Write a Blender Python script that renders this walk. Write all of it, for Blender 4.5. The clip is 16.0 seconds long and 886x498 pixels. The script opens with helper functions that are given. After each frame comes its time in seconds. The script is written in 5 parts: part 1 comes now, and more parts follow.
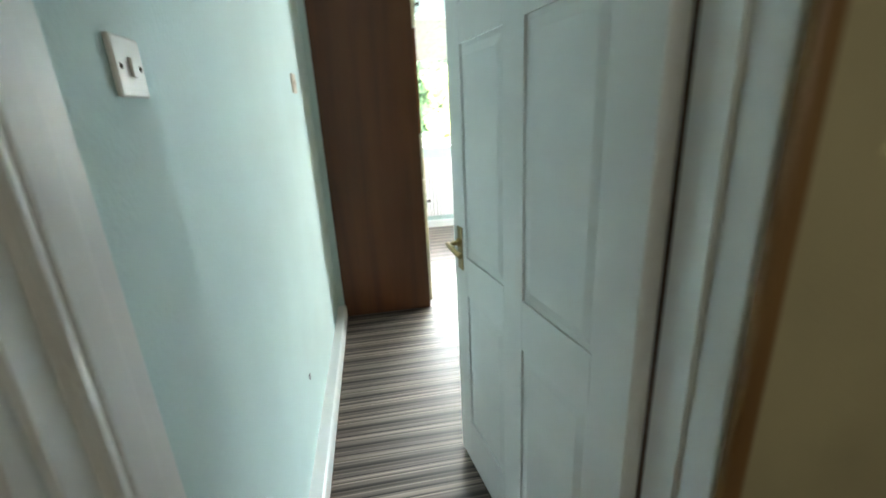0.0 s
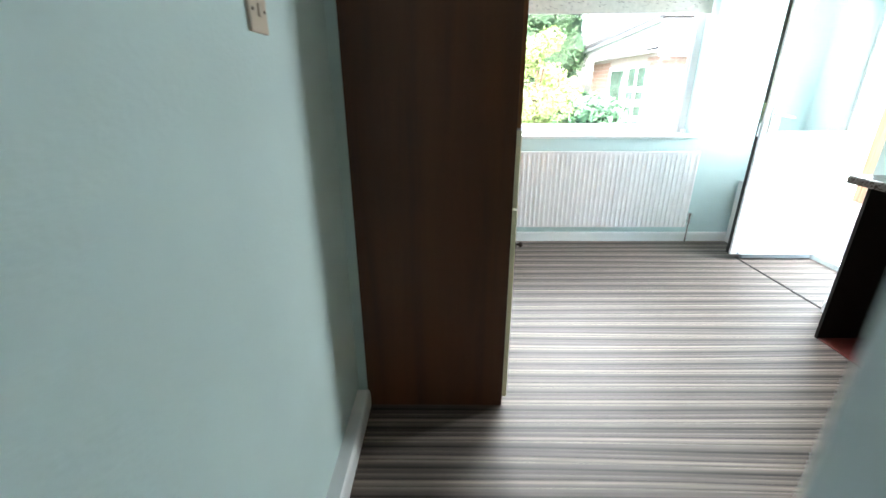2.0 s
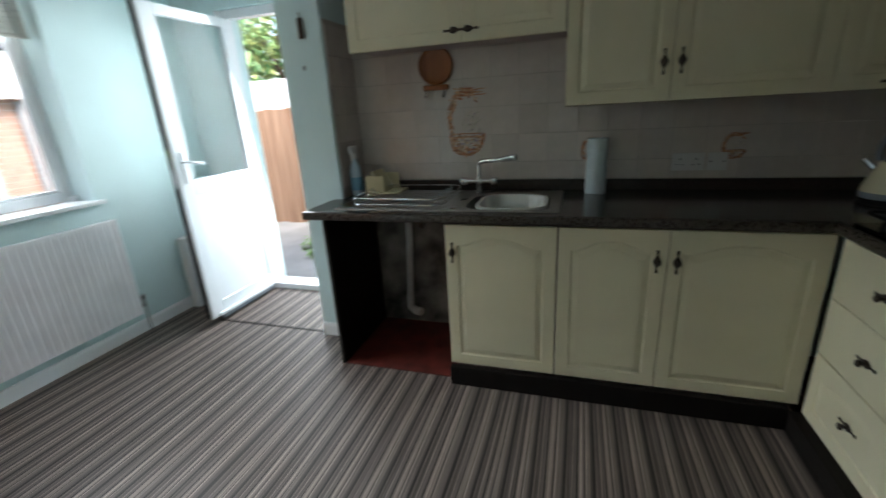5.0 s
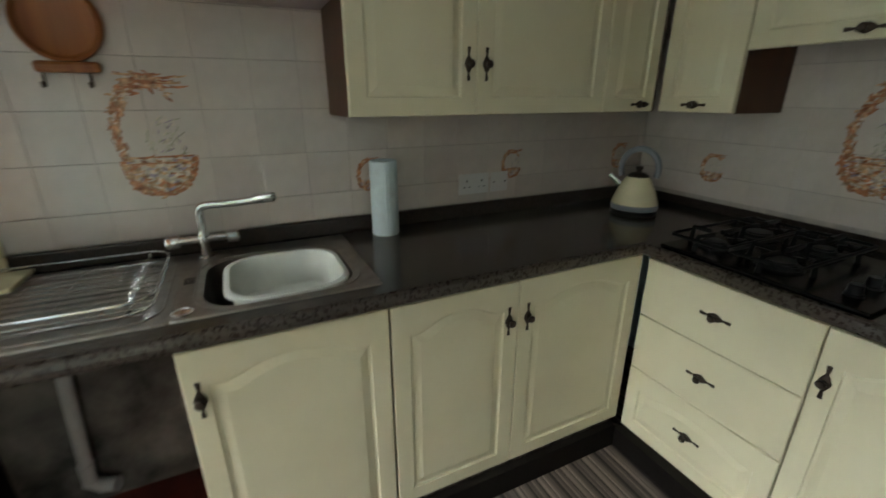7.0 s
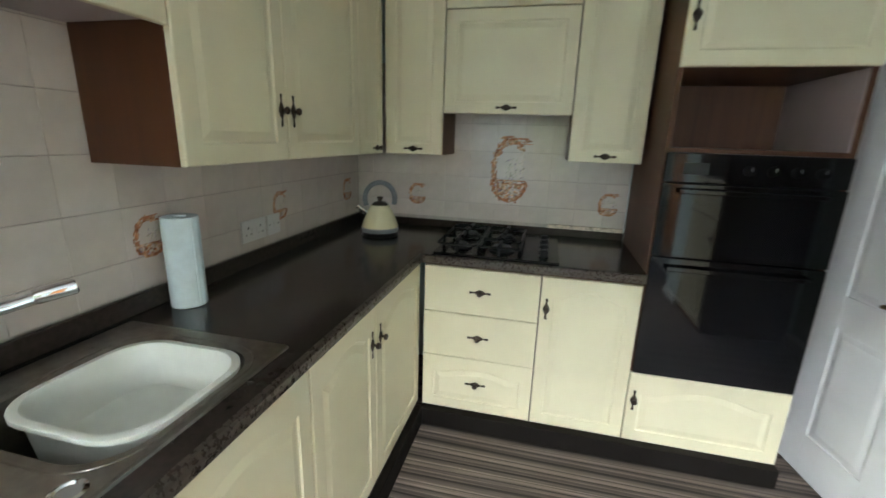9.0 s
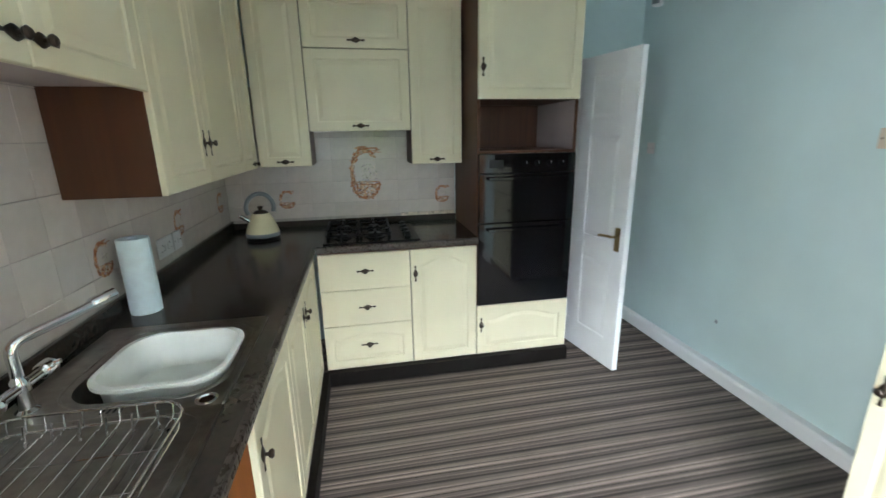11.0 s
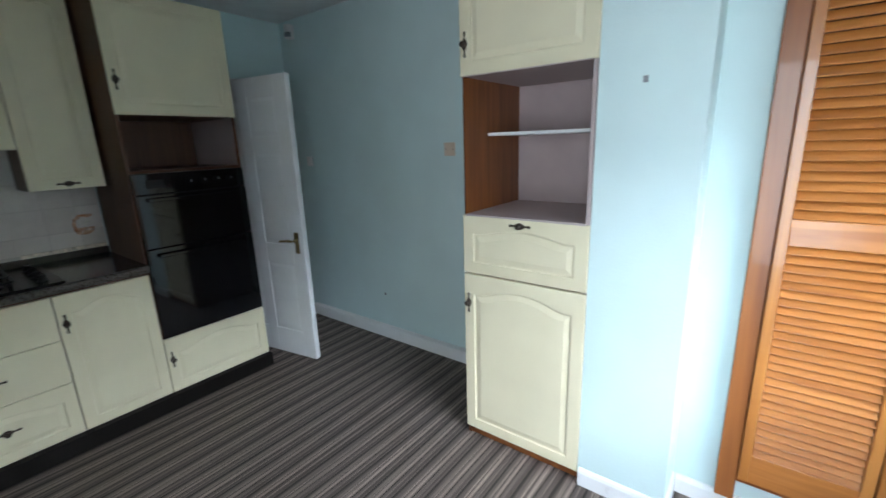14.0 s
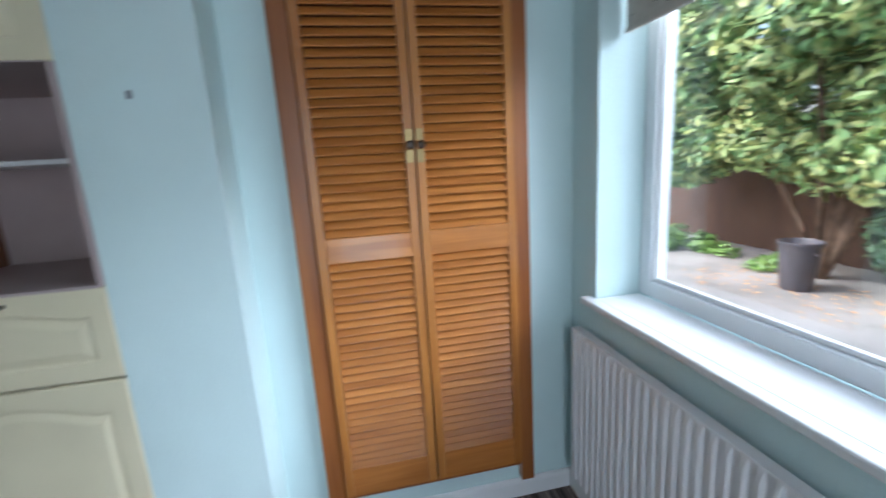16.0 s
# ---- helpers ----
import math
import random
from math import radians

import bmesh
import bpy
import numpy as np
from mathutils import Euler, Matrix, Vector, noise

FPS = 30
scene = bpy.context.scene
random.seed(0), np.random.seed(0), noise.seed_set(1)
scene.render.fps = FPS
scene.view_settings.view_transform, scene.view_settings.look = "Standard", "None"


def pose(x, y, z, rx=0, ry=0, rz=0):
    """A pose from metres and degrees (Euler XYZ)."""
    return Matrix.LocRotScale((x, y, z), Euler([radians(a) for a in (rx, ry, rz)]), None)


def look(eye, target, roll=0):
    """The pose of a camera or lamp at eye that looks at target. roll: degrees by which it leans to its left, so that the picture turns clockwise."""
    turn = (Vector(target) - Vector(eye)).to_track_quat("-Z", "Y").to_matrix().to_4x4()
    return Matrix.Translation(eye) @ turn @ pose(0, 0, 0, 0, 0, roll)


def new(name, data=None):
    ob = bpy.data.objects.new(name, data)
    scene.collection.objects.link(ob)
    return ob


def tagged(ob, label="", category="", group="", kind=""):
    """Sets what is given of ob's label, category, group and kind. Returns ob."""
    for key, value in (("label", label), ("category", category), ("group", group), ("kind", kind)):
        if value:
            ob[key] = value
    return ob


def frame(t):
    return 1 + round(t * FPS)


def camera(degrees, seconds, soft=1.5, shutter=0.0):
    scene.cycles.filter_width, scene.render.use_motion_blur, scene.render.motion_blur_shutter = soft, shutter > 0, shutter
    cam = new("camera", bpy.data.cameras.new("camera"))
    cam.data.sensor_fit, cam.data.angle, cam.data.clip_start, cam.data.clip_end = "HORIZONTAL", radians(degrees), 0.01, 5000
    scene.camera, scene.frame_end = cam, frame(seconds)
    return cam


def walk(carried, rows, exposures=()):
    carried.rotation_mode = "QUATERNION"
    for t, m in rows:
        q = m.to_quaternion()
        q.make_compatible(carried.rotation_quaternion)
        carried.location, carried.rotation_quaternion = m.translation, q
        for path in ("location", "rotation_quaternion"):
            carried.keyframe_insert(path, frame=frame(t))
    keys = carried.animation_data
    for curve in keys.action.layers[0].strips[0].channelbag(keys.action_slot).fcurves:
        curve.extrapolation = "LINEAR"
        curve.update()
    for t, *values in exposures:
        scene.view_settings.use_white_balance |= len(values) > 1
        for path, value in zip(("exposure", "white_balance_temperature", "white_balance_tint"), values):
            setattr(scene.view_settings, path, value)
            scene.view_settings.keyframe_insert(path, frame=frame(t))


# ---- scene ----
cam = camera(92.7, 16.0, soft=1.5, shutter=0.5)
PATH = [
    (0, (0.343, -0.545, 1.328), (0.631, 1.335, 0.708), -3.0),
    (0.5, (0.419, -0.275, 1.335), (0.374, 1.586, 0.603), 1.1),
    (1, (0.472, 0.032, 1.354), (0.093, 1.868, 0.657), 2.8),
    (1.5, (0.434, 0.311, 1.359), (0.2, 2.158, 0.628), -1.0),
    (2, (0.409, 0.678, 1.338), (0.388, 2.544, 0.62), -0.2),
    (2.5, (0.404, 0.83, 1.355), (0.492, 2.679, 0.597), -2.4),
    (3, (0.427, 1.045, 1.368), (1.055, 2.831, 0.723), -4.3),
    (3.5, (0.501, 1.181, 1.378), (1.507, 2.775, 0.709), -2.2),
    (4, (0.555, 1.268, 1.368), (1.735, 2.72, 0.662), -2.0),
    (4.5, (0.569, 1.367, 1.333), (2.096, 2.48, 0.679), -1.6),
    (4.7, (0.588, 1.429, 1.354), (2.26, 2.326, 0.721), -2.3),
    (7, (1.472, 1.897, 1.409), (3.169, 1.084, 0.732), -0.0),
    (7.5, (1.614, 2.004, 1.417), (3.093, 0.782, 0.852), 0.7),
    (8, (1.717, 2.153, 1.437), (2.868, 0.624, 0.855), 1.1),
    (8.5, (1.781, 2.335, 1.464), (2.642, 0.625, 0.886), 0.7),
    (9, (1.931, 2.448, 1.441), (2.375, 0.566, 0.931), 1.8),
    (9.2, (1.971, 2.499, 1.434), (2.309, 0.582, 0.976), 0.8),
    (11.3, (2.226, 3.122, 1.531), (1.73, 1.258, 1.001), -0.8),
    (11.5, (2.261, 3.14, 1.506), (1.664, 1.305, 0.978), -0.9),
    (12, (2.315, 3.209, 1.513), (1.433, 1.487, 1.007), -1.3),
    (12.5, (2.382, 3.257, 1.519), (1.271, 1.664, 1.044), -2.2),
    (13, (2.385, 3.296, 1.523), (1.122, 1.811, 1.078), -1.1),
    (13.5, (2.356, 3.302, 1.532), (0.948, 1.96, 1.065), -1.4),
    (14, (2.304, 3.324, 1.529), (0.762, 2.147, 1.04), -1.9),
    (14.5, (2.243, 3.35, 1.514), (0.562, 2.407, 0.981), -1.8),
    (15, (2.115, 3.411, 1.488), (0.259, 2.886, 0.959), -0.5),
    (15.5, (2.02, 3.491, 1.505), (0.096, 3.371, 0.972), -0.4),
    (16, (2.018, 3.533, 1.489), (0.097, 3.912, 1.083), -3.5),
]
walk(cam, [(t, look(e, g, r)) for t, e, g, r in PATH],
     [(0, 4.95, 6900, 6), (0.5, 4.75, 6800, 6), (1.0, 4.5, 6800, 7), (1.6, 4.2, 6750, 8), (2.0, 3.95, 6600, 9), (2.5, 3.3, 6400, 10), (3.0, 3.05, 6300, 10), (3.5, 2.95, 6250, 10), (4.2, 2.6, 6250, 10), (4.7, 2.35, 6450, 11),
      (7, 3.3, 7150, 11), (8, 3.65, 7150, 12), (9, 4.0, 6900, 12), (11.5, 4.0, 6450, 12), (12.5, 3.6, 6300, 12), (13, 3.28, 6200, 12), (13.7, 2.95, 6150, 12), (14.5, 2.75, 6100, 13), (15.2, 2.4, 6000, 13), (16, 1.95, 5950, 13)])

# ---- world and light ----
world = bpy.data.worlds.new("sky")
world.use_nodes = True
scene.world = world
wn = world.node_tree.nodes
sky = wn.new("ShaderNodeTexSky")
sky.sky_type = "NISHITA"
sky.sun_disc = False
sky.sun_elevation, sky.sun_rotation = radians(48), radians(200)
sky.air_density, sky.dust_density = 1.0, 4.0
world.node_tree.links.new(sky.outputs[0], wn["Background"].inputs[0])
wn["Background"].inputs[1].default_value = 0.15
sun = new("sun", bpy.data.lights.new("sun", "SUN"))
sun.data.energy, sun.data.angle, sun.data.color = 1.4, radians(30), (1.0, 0.97, 0.92)
sun.matrix_basis = look((0, 0, 10), (0.35, 1.0, 8.6))
# daylight entering by the back door and the window
door_light = new("door_daylight", bpy.data.lights.new("door_daylight", "AREA"))
door_light.data.shape, door_light.data.size, door_light.data.size_y = "RECTANGLE", 0.62, 1.9
door_light.data.energy, door_light.data.color = 6.3, (0.86, 0.95, 1.0)
door_light.matrix_basis = look((3.58, 3.6, 1.15), (1.6, 3.35, 0.55))
window_light = new("window_daylight", bpy.data.lights.new("window_daylight", "AREA"))
window_light.data.shape, window_light.data.size, window_light.data.size_y = "RECTANGLE", 9.0, 3.0
window_light.data.energy, window_light.data.color = 240, (0.86, 0.95, 1.0)
window_light.matrix_basis = look((2.4, 9.6, 4.5), (1.55, 4.4, 1.5))

# unseen area lamp added behind the start of the path to brighten the hall
hall_light = new("hall_fill", bpy.data.lights.new("hall_fill", "AREA"))
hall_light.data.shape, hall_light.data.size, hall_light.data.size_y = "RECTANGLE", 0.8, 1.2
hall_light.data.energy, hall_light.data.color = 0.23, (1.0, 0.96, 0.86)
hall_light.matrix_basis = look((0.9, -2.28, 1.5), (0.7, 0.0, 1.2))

# ---- materials ----
def mat(name, color, rough=0.5, metal=0.0, spec=0.5, var=0.06, scale=6.0, bump=0.0, bscale=60.0, coat=0.0, stretch=None):
    m = bpy.data.materials.new(name)
    m.use_nodes = True
    n, l = m.node_tree.nodes, m.node_tree.links
    b = n["Principled BSDF"]
    b.inputs["Roughness"].default_value = rough
    b.inputs["Metallic"].default_value = metal
    b.inputs["Specular IOR Level"].default_value = spec
    b.inputs["Coat Weight"].default_value = coat
    tc = n.new("ShaderNodeTexCoord")
    mp = n.new("ShaderNodeMapping")
    if stretch:
        mp.inputs["Scale"].default_value = stretch
    l.new(tc.outputs["Object"], mp.inputs["Vector"])
    nz = n.new("ShaderNodeTexNoise")
    nz.inputs["Scale"].default_value, nz.inputs["Detail"].default_value = scale, 5
    l.new(mp.outputs["Vector"], nz.inputs["Vector"])
    cr = n.new("ShaderNodeValToRGB")
    lo = [max(0, c * (1 - var * 2)) for c in color]
    hi = [min(1, c * (1 + var * 2)) for c in color]
    cr.color_ramp.elements[0].position, cr.color_ramp.elements[1].position = 0.3, 0.7
    cr.color_ramp.elements[0].color, cr.color_ramp.elements[1].color = (*lo, 1), (*hi, 1)
    l.new(nz.outputs["Fac"], cr.inputs["Fac"])
    l.new(cr.outputs["Color"], b.inputs["Base Color"])
    mr = n.new("ShaderNodeMapRange")
    mr.inputs["To Min"].default_value, mr.inputs["To Max"].default_value = max(0.02, rough * 0.8), min(1, rough * 1.2)
    l.new(nz.outputs["Fac"], mr.inputs["Value"])
    l.new(mr.outputs["Result"], b.inputs["Roughness"])
    if bump:
        n2 = n.new("ShaderNodeTexNoise")
        n2.inputs["Scale"].default_value, n2.inputs["Detail"].default_value = bscale, 4
        l.new(mp.outputs["Vector"], n2.inputs["Vector"])
        bp = n.new("ShaderNodeBump")
        bp.inputs["Strength"].default_value, bp.inputs["Distance"].default_value = bump, 0.01
        l.new(n2.outputs["Fac"], bp.inputs["Height"])
        l.new(bp.outputs["Normal"], b.inputs["Normal"])
    return m


def wood(name, dark, light, axis=2, rough=0.45, grain=9.0, coat=0.0):
    m = bpy.data.materials.new(name)
    m.use_nodes = True
    n, l = m.node_tree.nodes, m.node_tree.links
    b = n["Principled BSDF"]
    tc, mp = n.new("ShaderNodeTexCoord"), n.new("ShaderNodeMapping")
    s = [grain, grain, grain]
    s[axis] = grain * 0.06
    mp.inputs["Scale"].default_value = s
    oi = n.new("ShaderNodeObjectInfo")
    ad = n.new("ShaderNodeVectorMath")
    ad.operation = "ADD"
    sc = n.new("ShaderNodeMath")
    sc.operation = "MULTIPLY"
    sc.inputs[1].default_value = 7.0
    l.new(oi.outputs["Random"], sc.inputs[0])
    l.new(tc.outputs["Object"], ad.inputs[0])
    l.new(sc.outputs[0], ad.inputs[1])
    l.new(ad.outputs[0], mp.inputs["Vector"])
    nz = n.new("ShaderNodeTexNoise")
    nz.inputs["Scale"].default_value, nz.inputs["Detail"].default_value, nz.inputs["Distortion"].default_value = 1.6, 6, 0.5
    l.new(mp.outputs["Vector"], nz.inputs["Vector"])
    cr = n.new("ShaderNodeValToRGB")
    cr.color_ramp.elements[0].position, cr.color_ramp.elements[1].position = 0.32, 0.68
    cr.color_ramp.elements[0].color, cr.color_ramp.elements[1].color = (*dark, 1), (*light, 1)
    l.new(nz.outputs["Fac"], cr.inputs["Fac"])
    l.new(cr.outputs["Color"], b.inputs["Base Color"])
    b.inputs["Roughness"].default_value = rough
    b.inputs["Coat Weight"].default_value = coat
    bp = n.new("ShaderNodeBump")
    bp.inputs["Strength"].default_value, bp.inputs["Distance"].default_value = 0.12, 0.003
    l.new(nz.outputs["Fac"], bp.inputs["Height"])
    l.new(bp.outputs["Normal"], b.inputs["Normal"])
    return m


def striped_vinyl():
    """Sheet vinyl printed with strips of grey, brown and cream that run along x."""
    m = bpy.data.materials.new("striped_vinyl")
    m.use_nodes = True
    n, l = m.node_tree.nodes, m.node_tree.links
    b = n["Principled BSDF"]
    tc = n.new("ShaderNodeTexCoord")

    def lines(sy, sx, detail):
        mp = n.new("ShaderNodeMapping")
        mp.inputs["Scale"].default_value = (sx, sy, 0)
        l.new(tc.outputs["Object"], mp.inputs["Vector"])
        z = n.new("ShaderNodeTexNoise")
        z.inputs["Scale"].default_value, z.inputs["Detail"].default_value = 1.0, detail
        l.new(mp.outputs["Vector"], z.inputs["Vector"])
        return z.outputs["Fac"]

    fine, grain = lines(70, 0.03, 1), lines(160, 5, 3)
    sx = n.new("ShaderNodeSeparateXYZ")
    l.new(tc.outputs["Object"], sx.inputs[0])
    wob = lines(3, 0.3, 1)
    ma = n.new("ShaderNodeMath")
    ma.operation = "MULTIPLY_ADD"
    ma.inputs[1].default_value = 1 / 0.112
    l.new(sx.outputs["Y"], ma.inputs[0])
    l.new(wob, ma.inputs[2])
    fr_ = n.new("ShaderNodeMath")
    fr_.operation = "FRACT"
    l.new(ma.outputs[0], fr_.inputs[0])
    r1 = n.new("ShaderNodeValToRGB")
    stops = ((0, 0.03), (0.05, 0.09), (0.15, 0.16), (0.235, 0.18), (0.25, 0.31), (0.275, 0.31), (0.29, 0.1), (0.33, 0.1), (0.35, 0.21), (0.415, 0.24), (0.43, 0.32), (0.455, 0.32), (0.47, 0.22), (0.525, 0.18), (0.54, 0.03), (0.575, 0.03), (0.59, 0.12), (0.7, 0.15), (0.715, 0.23), (0.74, 0.23), (0.755, 0.1), (0.86, 0.085), (0.875, 0.13), (0.92, 0.12), (0.94, 0.03), (1.0, 0.03))
    for i, (p, v) in enumerate(stops):
        c = (v * 1.06, v * 0.85, v * 0.755)
        e = r1.color_ramp.elements[i] if i < 2 else r1.color_ramp.elements.new(p)
        e.position, e.color = p, (*c, 1)
    l.new(fr_.outputs[0], r1.inputs["Fac"])
    r2 = n.new("ShaderNodeValToRGB")
    r2.color_ramp.elements[0].position, r2.color_ramp.elements[1].position = 0.42, 0.6
    r2.color_ramp.elements[0].color, r2.color_ramp.elements[1].color = (0.72, 0.71, 0.7, 1), (1.16, 1.14, 1.12, 1)
    l.new(fine, r2.inputs["Fac"])
    r3 = n.new("ShaderNodeValToRGB")
    r3.color_ramp.elements[0].position, r3.color_ramp.elements[1].position = 0.35, 0.65
    r3.color_ramp.elements[0].color, r3.color_ramp.elements[1].color = (0.8, 0.8, 0.8, 1), (1.1, 1.1, 1.1, 1)
    l.new(grain, r3.inputs["Fac"])
    prev = r1.outputs["Color"]
    for r in (r2, r3):
        x = n.new("ShaderNodeMix")
        x.data_type, x.blend_type = "RGBA", "MULTIPLY"
        x.inputs["Factor"].default_value = 1
        l.new(prev, x.inputs["A"])
        l.new(r.outputs["Color"], x.inputs["B"])
        prev = x.outputs["Result"]
    l.new(prev, b.inputs["Base Color"])
    b.inputs["Roughness"].default_value = 0.58
    b.inputs["Specular IOR Level"].default_value = 0.3
    bp = n.new("ShaderNodeBump")
    bp.inputs["Strength"].default_value, bp.inputs["Distance"].default_value = 0.15, 0.002
    l.new(fine, bp.inputs["Height"])
    l.new(bp.outputs["Normal"], b.inputs["Normal"])
    return m


def glass(name, tint=(1, 1, 1), rough=0.0):
    m = bpy.data.materials.new(name)
    m.use_nodes = True
    n, l = m.node_tree.nodes, m.node_tree.links
    b = n["Principled BSDF"]
    b.inputs["Base Color"].default_value = (*tint, 1)
    b.inputs["Transmission Weight"].default_value = 1
    b.inputs["Roughness"].default_value = rough
    b.inputs["IOR"].default_value = 1.35 if rough == 0 else 1.2
    return m


def leafy(name, colors, rough=0.5):
    m = bpy.data.materials.new(name)
    m.use_nodes = True
    n, l = m.node_tree.nodes, m.node_tree.links
    b = n["Principled BSDF"]
    g = n.new("ShaderNodeNewGeometry")
    r = n.new("ShaderNodeValToRGB")
    for i, c in enumerate(colors):
        e = r.color_ramp.elements[i] if i < 2 else r.color_ramp.elements.new(1)
        e.position, e.color = i / (len(colors) - 1), (*c, 1)
    l.new(g.outputs["Random Per Island"], r.inputs["Fac"])
    l.new(r.outputs["Color"], b.inputs["Base Color"])
    b.inputs["Roughness"].default_value = rough
    return m


def tile_mat(name, color):
    m = mat(name, color, 0.16, var=0.03, scale=14, bump=0.04, bscale=9)
    n, l = m.node_tree.nodes, m.node_tree.links
    oi, hs = n.new("ShaderNodeObjectInfo"), n.new("ShaderNodeHueSaturation")
    mr = n.new("ShaderNodeMapRange")
    mr.inputs["To Min"].default_value, mr.inputs["To Max"].default_value = 0.93, 1.05
    l.new(oi.outputs["Random"], mr.inputs["Value"])
    l.new(mr.outputs["Result"], hs.inputs["Value"])
    b = n["Principled BSDF"]
    src = b.inputs["Base Color"].links[0].from_socket
    l.new(src, hs.inputs["Color"])
    l.new(hs.outputs["Color"], b.inputs["Base Color"])
    return m


PAINT = mat("duck_egg_paint", (0.60, 0.745, 0.75), 0.7, spec=0.25, var=0.02, scale=2.5, bump=0.12, bscale=90)
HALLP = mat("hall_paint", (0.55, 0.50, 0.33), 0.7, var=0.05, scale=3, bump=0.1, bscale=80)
CEIL = mat("ceiling_paint", (0.82, 0.84, 0.84), 0.8, var=0.02, bump=0.2, bscale=50)
WHITE = mat("white_gloss", (0.78, 0.79, 0.8), 0.3, var=0.02, scale=5, bump=0.03, bscale=40)
UPVC = mat("white_upvc", (0.8, 0.82, 0.84), 0.25, var=0.01, scale=5)
RADW = mat("radiator_enamel", (0.84, 0.82, 0.84), 0.32, var=0.02, scale=8)
CREAM = mat("cream_foil", (0.70, 0.645, 0.465), 0.34, var=0.02, scale=4, bump=0.03, bscale=120)
# darker copy of the mahogany, with the oven niche's shade put in
MAHOG_SHADE = wood("shaded_mahogany_laminate", (0.07, 0.024, 0.011), (0.12, 0.043, 0.018), 2, 0.5, 16)
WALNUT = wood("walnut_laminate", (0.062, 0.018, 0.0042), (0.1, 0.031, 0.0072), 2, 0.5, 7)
MAHOG = wood("mahogany_laminate", (0.13, 0.038, 0.009), (0.23, 0.078, 0.019), 2, 0.42, 16)
PINE = wood("varnished_pine", (0.36, 0.125, 0.025), (0.52, 0.215, 0.05), 2, 0.3, 14, 0.3)
PINE_Y = wood("varnished_pine_slat", (0.36, 0.122, 0.024), (0.53, 0.205, 0.048), 1, 0.3, 16, 0.25)
PINE_D = wood("stained_pine_frame", (0.22, 0.065, 0.015), (0.34, 0.115, 0.028), 2, 0.35, 14, 0.2)
OAK = wood("pale_oak_edge", (0.23, 0.125, 0.05), (0.33, 0.19, 0.085), 2, 0.45, 12)
WORK = mat("dark_stone_laminate", (0.040, 0.032, 0.028), 0.16, var=0.12, scale=60, bump=0.02, bscale=150)
WEDGE = mat("worktop_edge", (0.046, 0.035, 0.029), 0.28, var=0.14, scale=90, bump=0.05, bscale=120)
KICK = mat("dark_kickboard", (0.007, 0.005, 0.0045), 0.6, spec=0.2, var=0.15, scale=12)
STEEL = mat("brushed_steel", (0.33, 0.305, 0.28), 0.3, 1.0, var=0.08, scale=30, bump=0.02, bscale=200)
CHROME = mat("chrome", (0.75, 0.76, 0.78), 0.08, 1.0, var=0.02)
BRONZE = mat("antique_bronze", (0.06, 0.045, 0.035), 0.38, 0.8, var=0.2, scale=60)
BRASS = mat("brass", (0.32, 0.235, 0.11), 0.34, 1.0, var=0.08, scale=30)
BLACKG = mat("black_oven_glass", (0.006, 0.006, 0.007), 0.05, spec=0.35, var=0.1)
BLACK = mat("black_enamel", (0.006, 0.006, 0.007), 0.3, spec=0.3, var=0.1, scale=20)
HOBG = mat("black_hob_enamel", (0.004, 0.004, 0.0045), 0.22, spec=0.12, var=0.1, scale=20)
IRON = mat("cast_iron", (0.005, 0.005, 0.0055), 0.38, spec=0.15, var=0.2, scale=50, bump=0.1, bscale=200)
BOWL = mat("white_plastic", (0.74, 0.76, 0.71), 0.4, var=0.04, scale=9)
PAPER = mat("kitchen_paper", (0.66, 0.78, 0.82), 0.85, var=0.03, scale=30, bump=0.25, bscale=220)
KETTLE = mat("cream_enamel", (0.72, 0.66, 0.44), 0.22, var=0.03)
GREYPL = mat("grey_plastic", (0.20, 0.225, 0.25), 0.4, var=0.05)
TILE = tile_mat("beige_tile", (0.60, 0.545, 0.50))
GROUT = mat("grout", (0.43, 0.39, 0.35), 0.9, var=0.08, scale=30)
RUST = mat("rust_glaze", (0.40, 0.165, 0.085), 0.25, var=0.3, scale=60)
OCHRE = mat("ochre_glaze", (0.52, 0.33, 0.20), 0.25, var=0.3, scale=60)
SAGE = mat("sage_glaze", (0.43, 0.42, 0.31), 0.25, var=0.25, scale=60)
CREAMG = mat("cream_glaze", (0.62, 0.53, 0.44), 0.25, var=0.2, scale=60)
PLUM = mat("plum_glaze", (0.36, 0.29, 0.35), 0.25, var=0.25, scale=60)
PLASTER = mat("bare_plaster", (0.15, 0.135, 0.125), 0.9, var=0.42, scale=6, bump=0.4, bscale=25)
QUARRY = mat("red_quarry_tile", (0.13, 0.024, 0.018), 0.45, var=0.2, scale=10)
BRICK = mat("red_brick", (0.33, 0.21, 0.165), 0.9, var=0.2, scale=14, bump=0.3, bscale=70)
MORTAR = mat("mortar", (0.42, 0.38, 0.34), 0.95, var=0.12, scale=30)
FELT = mat("roof_felt", (0.09, 0.09, 0.1), 0.85, var=0.15, scale=12)
PAVE = mat("concrete_paving", (0.20, 0.197, 0.19), 0.9, var=0.14, scale=1.6, bump=0.2, bscale=30)
FENCE = wood("fence_timber", (0.22, 0.12, 0.07), (0.36, 0.22, 0.14), 2, 0.8, 10)
# darker copy of the fence timber, holding the shade under the laurel
FENCE_SHADE = wood("shaded_fence_timber", (0.04, 0.02, 0.013), (0.075, 0.04, 0.024), 2, 0.8, 10)
BARK = mat("bark", (0.09, 0.06, 0.04), 0.9, var=0.3, scale=12, bump=0.6, bscale=30)
